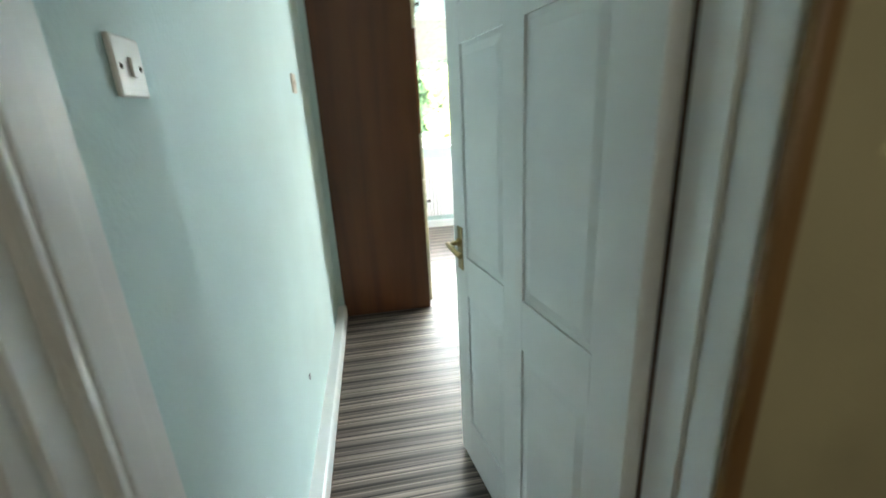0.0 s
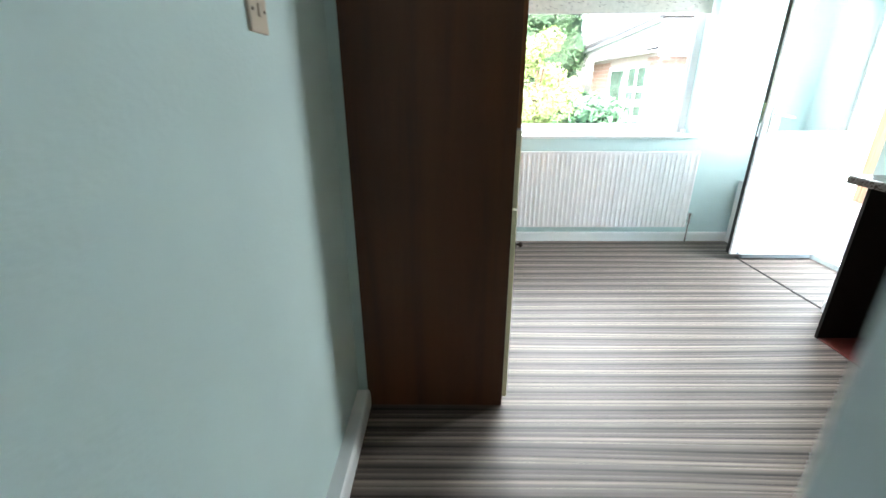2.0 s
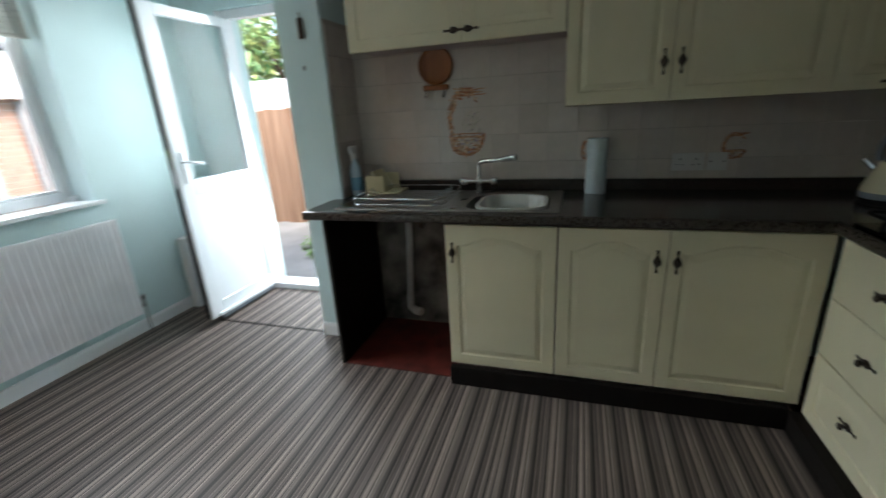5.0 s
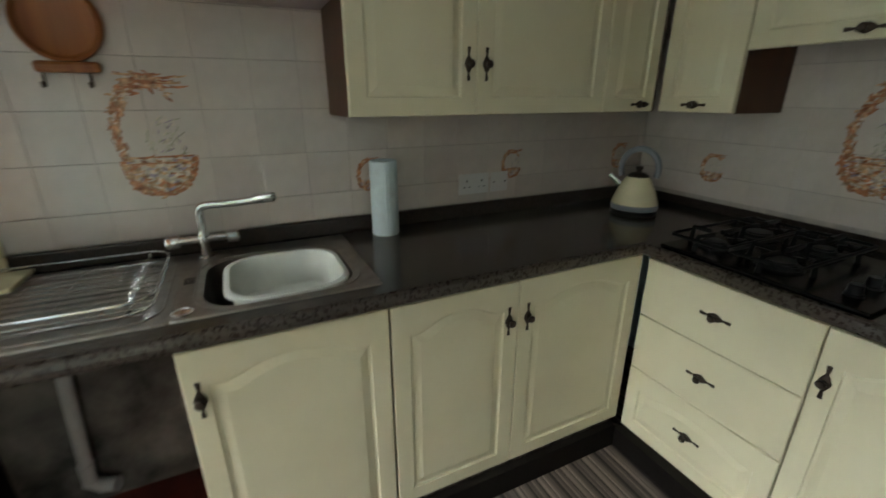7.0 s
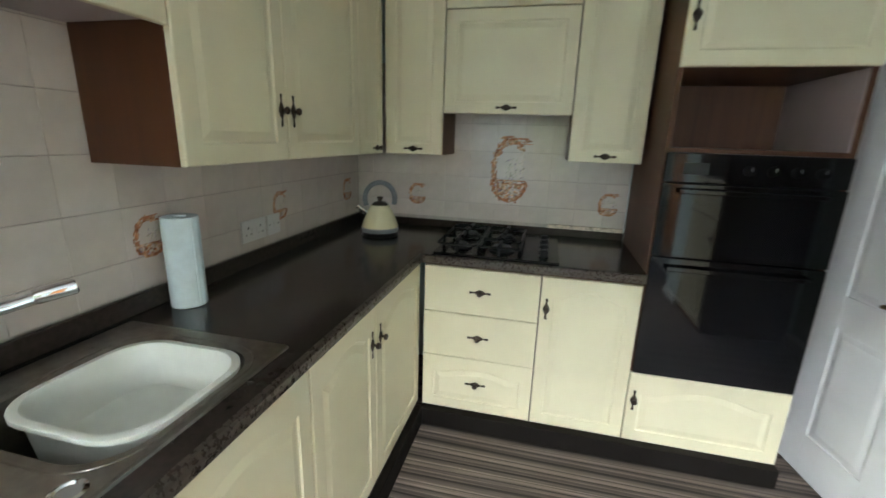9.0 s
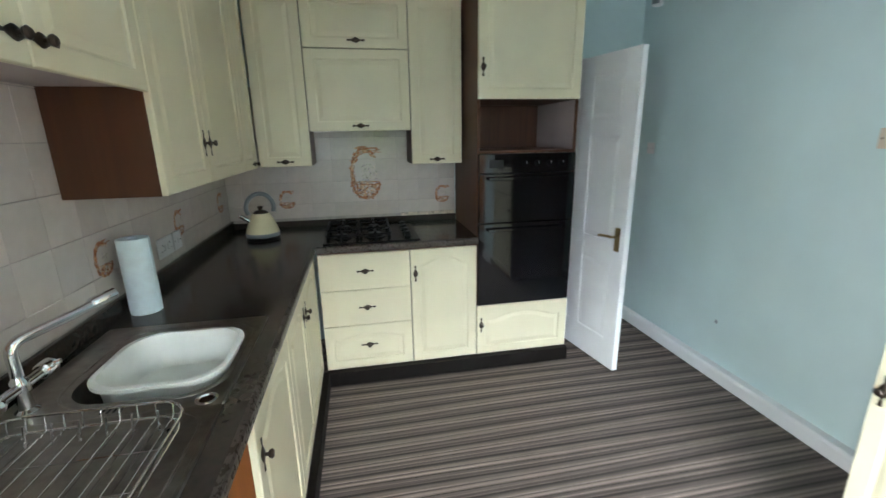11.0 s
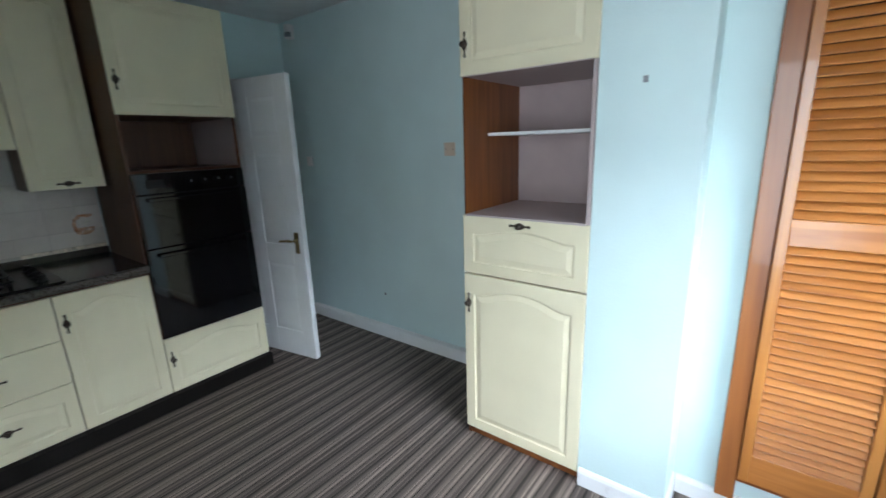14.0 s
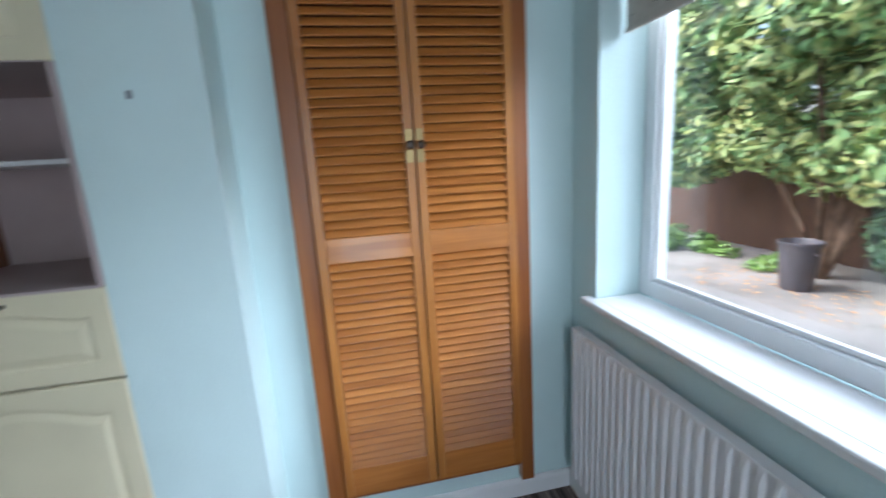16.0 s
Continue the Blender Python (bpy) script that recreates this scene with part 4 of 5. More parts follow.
part("body", lathe(bmesh.new(), [(0.0, 0.046), (0.099, 0.046), (0.098, 0.055), (0.088, 0.085), (0.074, 0.12), (0.058, 0.152), (0.048, 0.166), (0, 0.168)], 36), KETTLE, kt, "", True)
part("lid", lathe(bmesh.new(), [(0.046, 0.166), (0.044, 0.172), (0.03, 0.182), (0.012, 0.186), (0.012, 0.195), (0.018, 0.203), (0.016, 0.21), (0, 0.213)], 24), BRONZE, kt, "dark lid with knob", True)
hp = [(0.075 * math.cos(radians(a)), 0.03 * math.cos(radians(a)), 0.2 + 0.088 * math.sin(radians(a))) for a in range(-25, 206, 15)]
part("handle", tube(bmesh.new(), hp, 0.0135, 12), GREYPL, kt, "grey bow handle", True)
part("spout", tube(bmesh.new(), [(0.06, 0.03, 0.12), (0.09, 0.045, 0.145), (0.11, 0.055, 0.162)], 0.012, 10), CHROME, kt, "", True)

sb = thing("spray_bottle", pose(2.90, 2.757, TOP + 0.006), "clear spray bottle with blue label", "bottle")
part("bottle", lathe(bmesh.new(), [(0.0, 0), (0.033, 0.001), (0.035, 0.01), (0.035, 0.13), (0.028, 0.17), (0.014, 0.2), (0.013, 0.215)], 24), CLEARP, sb, "", True)
part("label", lathe(bmesh.new(), [(0.0355, 0.03), (0.0357, 0.031), (0.0357, 0.105), (0.0355, 0.106)], 24), BLUE, sb, "blue and white label", True)
part("trigger", boxes([(-0.017, 0.017, -0.017, 0.017, 0.212, 0.245), (-0.04, 0.025, -0.012, 0.012, 0.245, 0.285), (-0.05, -0.038, -0.005, 0.005, 0.262, 0.276), (-0.035, -0.027, -0.006, 0.006, 0.2, 0.248)], 0.004), PWHITE, sb, "white trigger head")

tr = thing("drip_tray", pose(2.99, 2.6, TOP + 0.005) @ Matrix.Diagonal((1, 1.05, 1.3, 1)), "cream plastic butter dish with lid tipped open", "dish")
part("tray", boxes([(-0.1, 0.065, -0.1, 0.095, 0.0, 0.012), (-0.1, -0.09, -0.02, 0.095, 0.012, 0.085), (0.055, 0.065, -0.05, 0.095, 0.012, 0.085), (-0.09, 0.055, 0.085, 0.095, 0.012, 0.085)], 0.005), KETTLE, tr)
bm = bmesh.new()
skin(bm, [[(x, -0.02, 0.013), (x, 0.0, 0.013), (x, 0.07, 0.1), (x, 0.05, 0.105)] for x in (-0.086, 0.052)], True, True)
bmesh.ops.recalc_face_normals(bm, faces=bm.faces)
part("lid", bm, KETTLE, tr)

# gas hob
hb = thing("gas_hob", pose(2.13, 0.33, TOP), "black five-ring gas hob with cast iron supports", "hob")
part("tray", boxes([(-0.29, 0.29, -0.24, 0.255, 0.0005, 0.012)], 0.004), HOBG, hb)
for bx, by, r in ((-0.02, -0.13, 0.035), (0.18, -0.13, 0.045), (-0.02, 0.12, 0.045), (0.18, 0.12, 0.035)):
    bn = part("burner", lathe(bmesh.new(), [(r + 0.02, 0.012), (r + 0.018, 0.018), (r + 0.004, 0.02), (r, 0.03), (0.0, 0.031)], 24, (bx, by, 0)), IRON, hb, "", True)
    part("cap", lathe(bmesh.new(), [(r - 0.004, 0.031), (r - 0.006, 0.037), (0, 0.038)], 24, (bx, by, 0)), BLACK, bn, "", True)
for cx in (-0.02, 0.18):
    bm = bmesh.new()
    for by in (-0.13, 0.12):
        for a in range(4):
            c, s2 = math.cos(radians(90 * a)), math.sin(radians(90 * a))
            tube(bm, [(cx + c * 0.025, by + s2 * 0.025, 0.062), (cx + c * 0.085, by + s2 * 0.105, 0.062), (cx + c * 0.09, by + s2 * 0.11, 0.013)], 0.009, 6)
    loop_tube(bm, [(x, y, 0.052) for x, y in rrect(cx - 0.093, cx + 0.093, -0.235, 0.235, 0.02, 3)], 0.006)
    part("pan_support", bm, IRON, hb, "", True)
for i in range(4):
    kb = part("knob", lathe(bmesh.new(), [(0.022, 0.012), (0.022, 0.018), (0.018, 0.02), (0.017, 0.042), (0.014, 0.045), (0, 0.045)], 20, (-0.22, -0.15 + i * 0.105, 0)), BLACK, hb, "", True)

# ---- wall fittings ----
pq = thing("wooden_plaque", pose(3.084, 2.283, 1.6, 0, 0, -90), "round carved wooden plaque with hooks on the tiled wall", "plaque")
part("disc", lathe(bmesh.new(), [(0.0, 0), (0.096, 0), (0.102, 0.006), (0.1, 0.016), (0.092, 0.02), (0.086, 0.014), (0.082, 0.012), (0, 0.012)], 40, (0, 0, 0), (0, -1, 0)), PINE_D, pq, "", True)
part("ledge", boxes([(-0.075, 0.075, -0.035, -0.002, -0.128, -0.098)], 0.01), PINE_D, pq)
for i in (-0.06, 0.045):
    hk = [(i, -0.018, -0.122), (i, -0.02, -0.15), (i, -0.024, -0.163), (i, -0.036, -0.165), (i, -0.042, -0.153)]
    part("hook", tube(bmesh.new(), hk, 0.004, 8), BRONZE, pq, "small metal hook", True)


def plate(name, m, w, h, label, cat, material, rockers=1, screws=True, sockets=0):
    t = thing(name, m, label, cat)
    part("plate", boxes([(-w / 2, w / 2, -0.009, 0, -h / 2, h / 2)], 0.003), material, t)
    for i in range(rockers):
        cx = (i - (rockers - 1) / 2) * 0.03
        part("rocker", boxes([(cx - 0.006, cx + 0.006, -0.014, -0.009, -0.013, 0.013)], 0.002), material, t)
    for i in range(sockets):
        cx = (i - (sockets - 1) / 2) * w / max(1, sockets)
        part("pin_hole", boxes([(cx - 0.003, cx + 0.003, -0.0095, -0.0088, 0.008, 0.018), (cx - 0.017, cx - 0.009, -0.0095, -0.0088, -0.016, -0.011), (cx + 0.009, cx + 0.017, -0.0095, -0.0088, -0.016, -0.011)]), BLACK, t)
    if screws:
        for cx in (-w * 0.34, w * 0.34):
            part("screw", lathe(bmesh.new(), [(0.004, 0), (0.003, 0.0012), (0, 0.0014)], 10, (cx, -0.009, 0), (0, -1, 0)), BRONZE, t, "", True)
    return t


plate("light_switch", pose(0.012, 0.165, 1.408, 0, 0, 90), 0.076, 0.08, "white light switch on the painted wall by the door", "switch", PWHITE, 1)
plate("light_switch", pose(0.012, 1.66, 1.485, 0, 0, 90), 0.085, 0.085, "aged cream light switch on the painted wall", "switch", SWITCH, 1)
plate("wall_socket", pose(3.086, 0.975, 1.05, 0, 0, -90), 0.148, 0.088, "greyed white double socket on the tiled wall", "socket", SOCKET, 2, False, 2)
plate("fused_switch", pose(3.086, 0.845, 1.05, 0, 0, -90), 0.088, 0.088, "greyed white fused switch on the tiled wall", "switch", SOCKET, 1)
sn = thing("alarm_sensor", pose(0.057, 0.1, 2.43), "white plastic alarm sensor high in the wall corner", "sensor")
part("housing", boxes([(-0.044, 0.02, -0.02, 0.035, -0.05, 0.06)], 0.012), PWHITE, sn)
part("lens", boxes([(-0.01, 0.023, -0.012, 0.037, -0.04, 0.0)], 0.008), GREYPL, sn)
hk = thing("wall_thermometer", pose(2.79, 2.915, 1.81, 0, 0, -90), "small dark wall thermometer hung on the painted nib", "thermometer")
part("back", boxes([(-0.017, 0.017, -0.012, 0, -0.05, 0.05)], 0.004), BRONZE, hk)
part("hanger", tube(bmesh.new(), [(0, -0.004, 0.05), (0, -0.004, 0.075)], 0.003, 8), BRONZE, hk, "", True)
for nm, m in (("wall_plug", pose(0.668, 2.962, 1.715, 0, 0, 90)), ("wall_plug", pose(0.012, 0.972, 0.352, 0, 0, 90)), ("wall_plug", pose(2.79, 2.93, 1.62, 0, 0, -90))):
    t = thing(nm, m, "small grey screw plug set in painted plaster", "wall plug")
    part("plug", boxes([(-0.008, 0.008, -0.004, 0, -0.011, 0.011)], 0.002), GREYPL, t)

# ---- under the drainer: open bay ----
solid("quarry_floor", boxes([(2.5, 3.09, 2.1, 2.743, 0.0005, 0.008)], 0.002), QUARRY, "worn red painted floor in the open appliance bay", "floor", "structure")
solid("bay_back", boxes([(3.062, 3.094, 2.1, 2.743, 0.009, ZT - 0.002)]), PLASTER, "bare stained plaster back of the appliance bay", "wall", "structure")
wp = thing("waste_pipe", pose(0, 0, 0), "grey plastic waste standpipe in the appliance bay", "pipe")
part("pipe", tube(bmesh.new(), [(3.03, 2.5, 0.86), (3.03, 2.505, 0.6), (3.025, 2.53, 0.2)], 0.021, 14), PVCW, wp, "", True)
part("trap", tube(bmesh.new(), [(3.025, 2.53, 0.21), (3.025, 2.532, 0.13), (3.02, 2.5, 0.105), (3.0, 2.45, 0.11)], 0.026, 14), PVCW, wp, "", True)
vl = thing("stop_valve", pose(3.04, 2.42, 0.69), "small dark stop valve on the bare wall", "valve")
part("body", lathe(bmesh.new(), [(0.02, 0), (0.02, 0.02), (0.012, 0.024), (0, 0.024)], 14, (0.02, 0, 0), (-1, 0, 0)), BRONZE, vl, "", True)

# ---- outside ----
solid("ground", boxes([(-70, 80, -60, 90, -0.4, -0.16)]), PAVE, "weathered concrete paving of the back garden", "ground", "structure")


def foliage(name, blobs, n, leaf, material, parent, seed, flat=0.5):
    """Leaves scattered on and in uneven lumps."""
    r = np.random.RandomState(seed)
    vs, fs = [], []
    w = np.array([b[3] * b[4] * b[5] for b in blobs]) ** 0.6
    cnt = (w / w.sum() * n).astype(int)
    for (cx, cy, cz, rx, ry, rz), c in zip(blobs, cnt):
        d = r.normal(size=(c, 3))
        d /= np.linalg.norm(d, axis=1)[:, None]
        rad = 0.62 + 0.42 * r.rand(c) ** 0.7
        lump = 1 + 0.16 * np.sin(d[:, 0] * 7 + cx * 3) * np.cos(d[:, 2] * 6 + cz)
        p = np.stack([cx + d[:, 0] * rx * rad * lump, cy + d[:, 1] * ry * rad * lump, cz + d[:, 2] * rz * rad * lump], 1)
        for i in range(c):
            if p[i, 2] < -0.14:
                continue
            s = leaf * (0.6 + 0.8 * r.rand())
            a = Vector(r.normal(size=3)).normalized()
            nrm = (Vector(d[i]) * 0.8 + Vector((0, 0, flat)) + Vector(r.normal(size=3)) * 0.5).normalized()
            u = nrm.cross(a).normalized()
            v = nrm.cross(u)
            o = Vector(p[i])
            k = len(vs)
            vs += [o - u * s, o + v * s * 0.42 - nrm * s * 0.12, o + u * s, o - v * s * 0.42 - nrm * s * 0.12]
            fs += [(k, k + 1, k + 2), (k, k + 2, k + 3)]
    me = bpy.data.meshes.new(name)
    me.from_pydata(vs, [], fs)
    me.materials.append(material)
    ob = tagged(new(name, me), kind="stuff")
    ob.parent = parent
    return ob


def stems(parent, x, y, z0, z1, n, spread, r, seed):
    rg = random.Random(seed)
    for i in range(n):
        a = rg.uniform(0, 6.28)
        e = (x + math.cos(a) * spread * rg.uniform(0.4, 1), y + math.sin(a) * spread * rg.uniform(0.4, 1), z1 * rg.uniform(0.75, 1))
        bm = bmesh.new()
        pts = [Vector((x, y, z0)).lerp(Vector(e), t) + Vector((rg.uniform(-0.05, 0.05), rg.uniform(-0.05, 0.05), 0)) * (t > 0) for t in (0, 0.25, 0.5, 0.75, 1)]
        pts[0] = Vector((x + math.cos(a) * r, y + math.sin(a) * r, z0))
        tube(bm, pts, r * 0.6, 7)
        part("branch", bm, BARK, parent, "", True)


def lumps(x0, x1, y0, y1, z0, z1, n, rr, seed):
    g = random.Random(seed)
    return [(g.uniform(x0, x1), g.uniform(y0, y1), g.uniform(z0, z1), rr * g.uniform(0.7, 1.3), rr * g.uniform(0.7, 1.2), rr * g.uniform(0.7, 1.2)) for _ in range(n)]


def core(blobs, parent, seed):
    """Solid lumps added inside a hedge; their dark colour stands in for its shade."""
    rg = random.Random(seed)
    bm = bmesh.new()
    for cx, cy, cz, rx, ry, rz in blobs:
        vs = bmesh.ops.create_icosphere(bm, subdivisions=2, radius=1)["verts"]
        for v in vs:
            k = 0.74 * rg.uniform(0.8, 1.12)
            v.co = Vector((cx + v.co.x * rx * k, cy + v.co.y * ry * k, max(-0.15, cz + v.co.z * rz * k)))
    o = part("shade_core", bm, COREG, parent)
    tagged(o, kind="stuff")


def shrub(name, label, cat, x, y, top, blobs, n, leaf, material, seed, r=0.03, ns=7, spread=0.4):
    t = thing(name, pose(0, 0, 0), label, cat)
    stems(t, x, y, -0.16, top, ns, spread, r, seed)
    foliage("crown", blobs, n, leaf, material, t, seed)
    return t


shrub("golden_shrub", "golden yellow-green leafy shrub in the garden", "shrub", 1.75, 7.3, 1.6, lumps(1.35, 2.2, 7.0, 7.5, 0.2, 1.2, 13, 0.3, 3) + lumps(1.5, 1.95, 7.1, 7.4, 1.3, 1.95, 9, 0.17, 13) + lumps(1.9, 2.3, 7.1, 7.4, 1.1, 1.4, 4, 0.18, 14), 22000, 0.024, LEAF_Y, 3)
shrub("green_shrub", "broad-leaved green shrub beside the outbuilding", "shrub", 2.4, 7.2, 0.9, lumps(2.0, 2.75, 6.95, 7.3, 0.15, 1.1, 16, 0.24, 4), 6500, 0.05, LEAF_G, 4)
hedge_lumps = lumps(-3.5, 0.8, 11.6, 12.6, 0.2, 4.2, 36, 0.85, 5) + lumps(0.9, 3.35, 11.5, 12.2, 0.2, 4.0, 60, 0.55, 15)
hg = shrub("conifer_hedge", "tall dark green conifer hedge behind the shrubs", "hedge", 0.5, 12.0, 3.5, hedge_lumps, 90000, 0.038, LEAF_D, 5, 0.06, 9, 1.6)
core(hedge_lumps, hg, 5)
shrub("conifer_hedge", "dark green shrubs low along the garden edge", "hedge", -0.2, 9.4, 1.4, lumps(-1.0, 1.0, 9.0, 9.9, 0.1, 1.3, 14, 0.5, 6), 7000, 0.07, LEAF_D, 6)
lt = shrub("laurel_tree", "large leafy shrub with broad green and yellowing leaves", "tree", -1.9, 8.9, 2.6, lumps(-4.6, 0.4, 8.0, 9.5, 1.25, 3.9, 64, 0.52, 7), 46000, 0.075, LEAF_L, 7, 0.05, 9, 1.3)
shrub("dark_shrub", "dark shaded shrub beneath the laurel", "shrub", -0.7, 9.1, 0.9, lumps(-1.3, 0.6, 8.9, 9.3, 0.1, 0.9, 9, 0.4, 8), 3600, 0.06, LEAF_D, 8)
shrub("far_tree", "light green tree beyond the garden fence", "tree", 11.5, 8.5, 4.2, lumps(9.5, 14, 6, 10.5, 2.0, 5.2, 20, 1.1, 9), 9000, 0.13, LEAF_L, 9, 0.1, 8, 1.6)
gr = thing("weeds", pose(0, 0, 0), "patch of low green weeds on the paving", "weeds")
foliage("tuft", lumps(4.2, 4.9, 4.0, 4.6, -0.14, -0.1, 8, 0.16, 10), 900, 0.05, GRASS, gr, 10, 1.0)
gr2 = thing("weeds", pose(0, 0, 0), "low green weeds at the foot of the fence", "weeds")
foliage("tuft", lumps(-4.6, -2.4, 8.4, 9.2, -0.14, -0.02, 12, 0.2, 11), 2200, 0.06, GRASS, gr2, 11, 1.0)
fallen = thing("fallen_leaves", pose(0, 0, 0), "scattered brown fallen leaves on the paving", "leaves")
rg = np.random.RandomState(12)
vs, fs = [], []
for i in range(170):
    x, y, s, a = rg.uniform(-2.8, -0.5), rg.normal(8.2, 0.35), rg.uniform(0.02, 0.05), rg.uniform(0, 6.28)
    k = len(vs)
    c, d = math.cos(a) * s, math.sin(a) * s
    vs += [(x - c, y - d, -0.154), (x + d * 0.5, y - c * 0.5, -0.147), (x + c, y + d, -0.15), (x - d * 0.5, y + c * 0.5, -0.146)]
    fs.append((k, k + 1, k + 2, k + 3))
me = bpy.data.meshes.new("leaf")
me.from_pydata(vs, [], fs)
me.materials.append(OCHRE)
lf = tagged(new("leaf", me), kind="stuff")
lf.parent = fallen


def board_fence(name, x0, y0, x1, y1, h, label, timber):
    t = thing(name, pose(0, 0, 0), label, "fence")
    L = math.hypot(x1 - x0, y1 - y0)
    a = math.degrees(math.atan2(y1 - y0, x1 - x0))
    n = int(L / 0.125)
    bm0 = mesh_of("board", boxes([(0.002, 0.123, 0, 0.02, -0.158, h)], 0.003), timber)
    for i in range(n):
        b = new("board", bm0)
        b.parent = t
        u = i / n
        b.matrix_basis = pose(x0 + (x1 - x0) * u, y0 + (y1 - y0) * u, 0.01 * math.sin(i * 2.3), 0, 0, a)
    bm1 = mesh_of("post", boxes([(-0.05, 0.05, 0.02, 0.12, -0.158, h + 0.08)], 0.006), timber)
    for i in range(int(L / 1.8) + 1):
        p = new("post", bm1)
        p.parent = t
        u = min(1, i * 1.8 / L)
        p.matrix_basis = pose(x0 + (x1 - x0) * u, y0 + (y1 - y0) * u, 0, 0, 0, a)
    return t


board_fence("garden_fence", 6.0, 6.6, 6.0, 2.2, 1.5, "brown timber garden fence across the side passage", FENCE)
board_fence("garden_fence", -5.5, 9.7, 0.8, 9.7, 1.25, "timber garden fence behind the laurel, shade in its colour", FENCE_SHADE)
bn = thing("dustbin", pose(-1.68, 8.3, -0.16) @ Matrix.Diagonal((0.78, 0.78, 0.95, 1)), "dark grey plastic dustbin on the paving", "bin")
part("body", lathe(bmesh.new(), [(0.0, 0.0), (0.19, 0.0), (0.2, 0.02), (0.25, 0.54), (0.27, 0.545), (0.27, 0.575), (0.25, 0.58), (0.235, 0.56), (0.19, 0.05), (0, 0.05)], 32), BIN, bn, "", True)
for s in (-1, 1):
    part("handle", tube(bmesh.new(), [(s * 0.25, -0.05, 0.47), (s * 0.285, -0.05, 0.45), (s * 0.285, 0.05, 0.45), (s * 0.25, 0.05, 0.47)], 0.01, 8), BIN, bn, "", True)

# brick outbuilding
sh = thing("brick_outbuilding", pose(3.8, 8.0, -0.16), "small brick outbuilding with white fascia and windows", "outbuilding")
SH, SD, SWD = 2.0, 3.4, 3.2
part("wall", boxes([(0.006, SWD, 0.006, SD, 0, SH)]), MORTAR, sh, "mortar bed")
bvs, bfs = [], []


def brick(x0, x1, y0, y1, z0, z1):
    k = len(bvs)
    bvs.extend([(x0, y0, z0), (x1, y0, z0), (x1, y1, z0), (x0, y1, z0), (x0, y0, z1), (x1, y0, z1), (x1, y1, z1), (x0, y1, z1)])
    bfs.extend([tuple(k + j for j in f) for f in ((0, 1, 5, 4), (1, 2, 6, 5), (2, 3, 7, 6), (3, 0, 4, 7), (4, 5, 6, 7), (3, 2, 1, 0))])


for c in range(26):
    z = c * 0.075 + 0.005
    off = 0.11 * (c % 2)
    for i in range(int(SWD / 0.22)):
        brick(i * 0.22 + off + 0.004, i * 0.22 + off + 0.216, 0.0, 0.02, z, z + 0.066)
    for i in range(int(SD / 0.22)):
        y = i * 0.22 + off
        if (0.45 < y + 0.1 < 1.35 and z > 0.28) or (1.4 < y + 0.1 < 2.3):
            continue
        brick(0.0, 0.02, y + 0.004, y + 0.216, z, z + 0.066)
me = bpy.data.meshes.new("brickwork")
me.from_pydata(bvs, [], bfs)
me.materials.append(BRICK)
bw = tagged(new("brickwork", me), "red-brown facing bricks", kind="stuff")
bw.parent = sh
def sloped(x0, x1, y0, y1, b0, b1, t0, t1):
    """A slab whose underside and top run from one height at y0 to another at y1."""
    bm = bmesh.new()
    skin(bm, [[(x0, y, b), (x1, y, b), (x1, y, t), (x0, y, t)] for y, b, t in ((y0, b0, t0), (y1, b1, t1))], True, True)
    bmesh.ops.recalc_face_normals(bm, faces=bm.faces)
    return bm


part("roof", sloped(-0.26, SWD + 0.2, -0.26, SD + 0.2, SH + 0.46, SH + 0.26, SH + 0.53, SH + 0.33), FELT, sh, "grey felt lean-to roof")
part("gutter", sloped(-0.25, -0.185, -0.2, SD + 0.2, SH + 0.385, SH + 0.185, SH + 0.455, SH + 0.255), GREYPL, sh, "grey plastic gutter")
part("fascia", boxes([(-0.16, SWD + 0.15, -0.18, -0.15, SH - 0.08, SH + 0.44)], 0.004), WHITE, sh, "white fascia board")
part("fascia", sloped(-0.18, -0.15, -0.149, SD + 0.15, SH + 0.06, SH - 0.02, SH + 0.44, SH + 0.24), WHITE, sh, "white fascia board")
part("soffit", boxes([(-0.15, SWD + 0.15, -0.15, SD + 0.15, SH + 0.001, SH + 0.03)]), WHITE, sh)
wd = part("window", boxes([(-0.02, 0.03, 0.45, 0.51, 0.3, 1.85), (-0.02, 0.03, 1.29, 1.35, 0.3, 1.85), (-0.02, 0.03, 0.87, 0.93, 0.36, 1.79), (-0.02, 0.03, 0.51, 1.29, 0.3, 0.36), (-0.02, 0.03, 0.51, 1.29, 1.79, 1.85), (-0.018, 0.028, 0.51, 1.29, 1.2, 1.26)], 0.004), WHITE, sh, "white window frame")
for a, b in ((0.51, 0.87), (0.93, 1.29)):
    part("pane", B(0.002, 0.008, a, b, 1.26, 1.79), SHEDG, wd)
    part("pane", B(0.002, 0.008, a, b, 0.36, 1.2), SHEDG, wd)
dd = part("door", boxes([(-0.015, 0.03, 1.42, 1.5, 0.0, 1.85), (-0.015, 0.03, 2.2, 2.28, 0.0, 1.85), (-0.015, 0.03, 1.5, 2.2, 1.77, 1.85), (-0.015, 0.03, 1.5, 2.2, 0.0, 0.5)], 0.004), WHITE, sh, "white glazed door")
part("pane", B(0.002, 0.008, 1.5, 2.2, 0.5, 1.77), SHEDG, dd)
dp = part("downpipe", tube(bmesh.new(), [(0.5, -0.05, SH - 0.1), (0.5, -0.05, 0.02)], 0.035, 10), GREYPL, sh, "grey downpipe", True)

trl = thing("garden_trellis", pose(3.03, 7.55, -0.16, 0, 0, 4), "white painted timber trellis panel", "trellis")
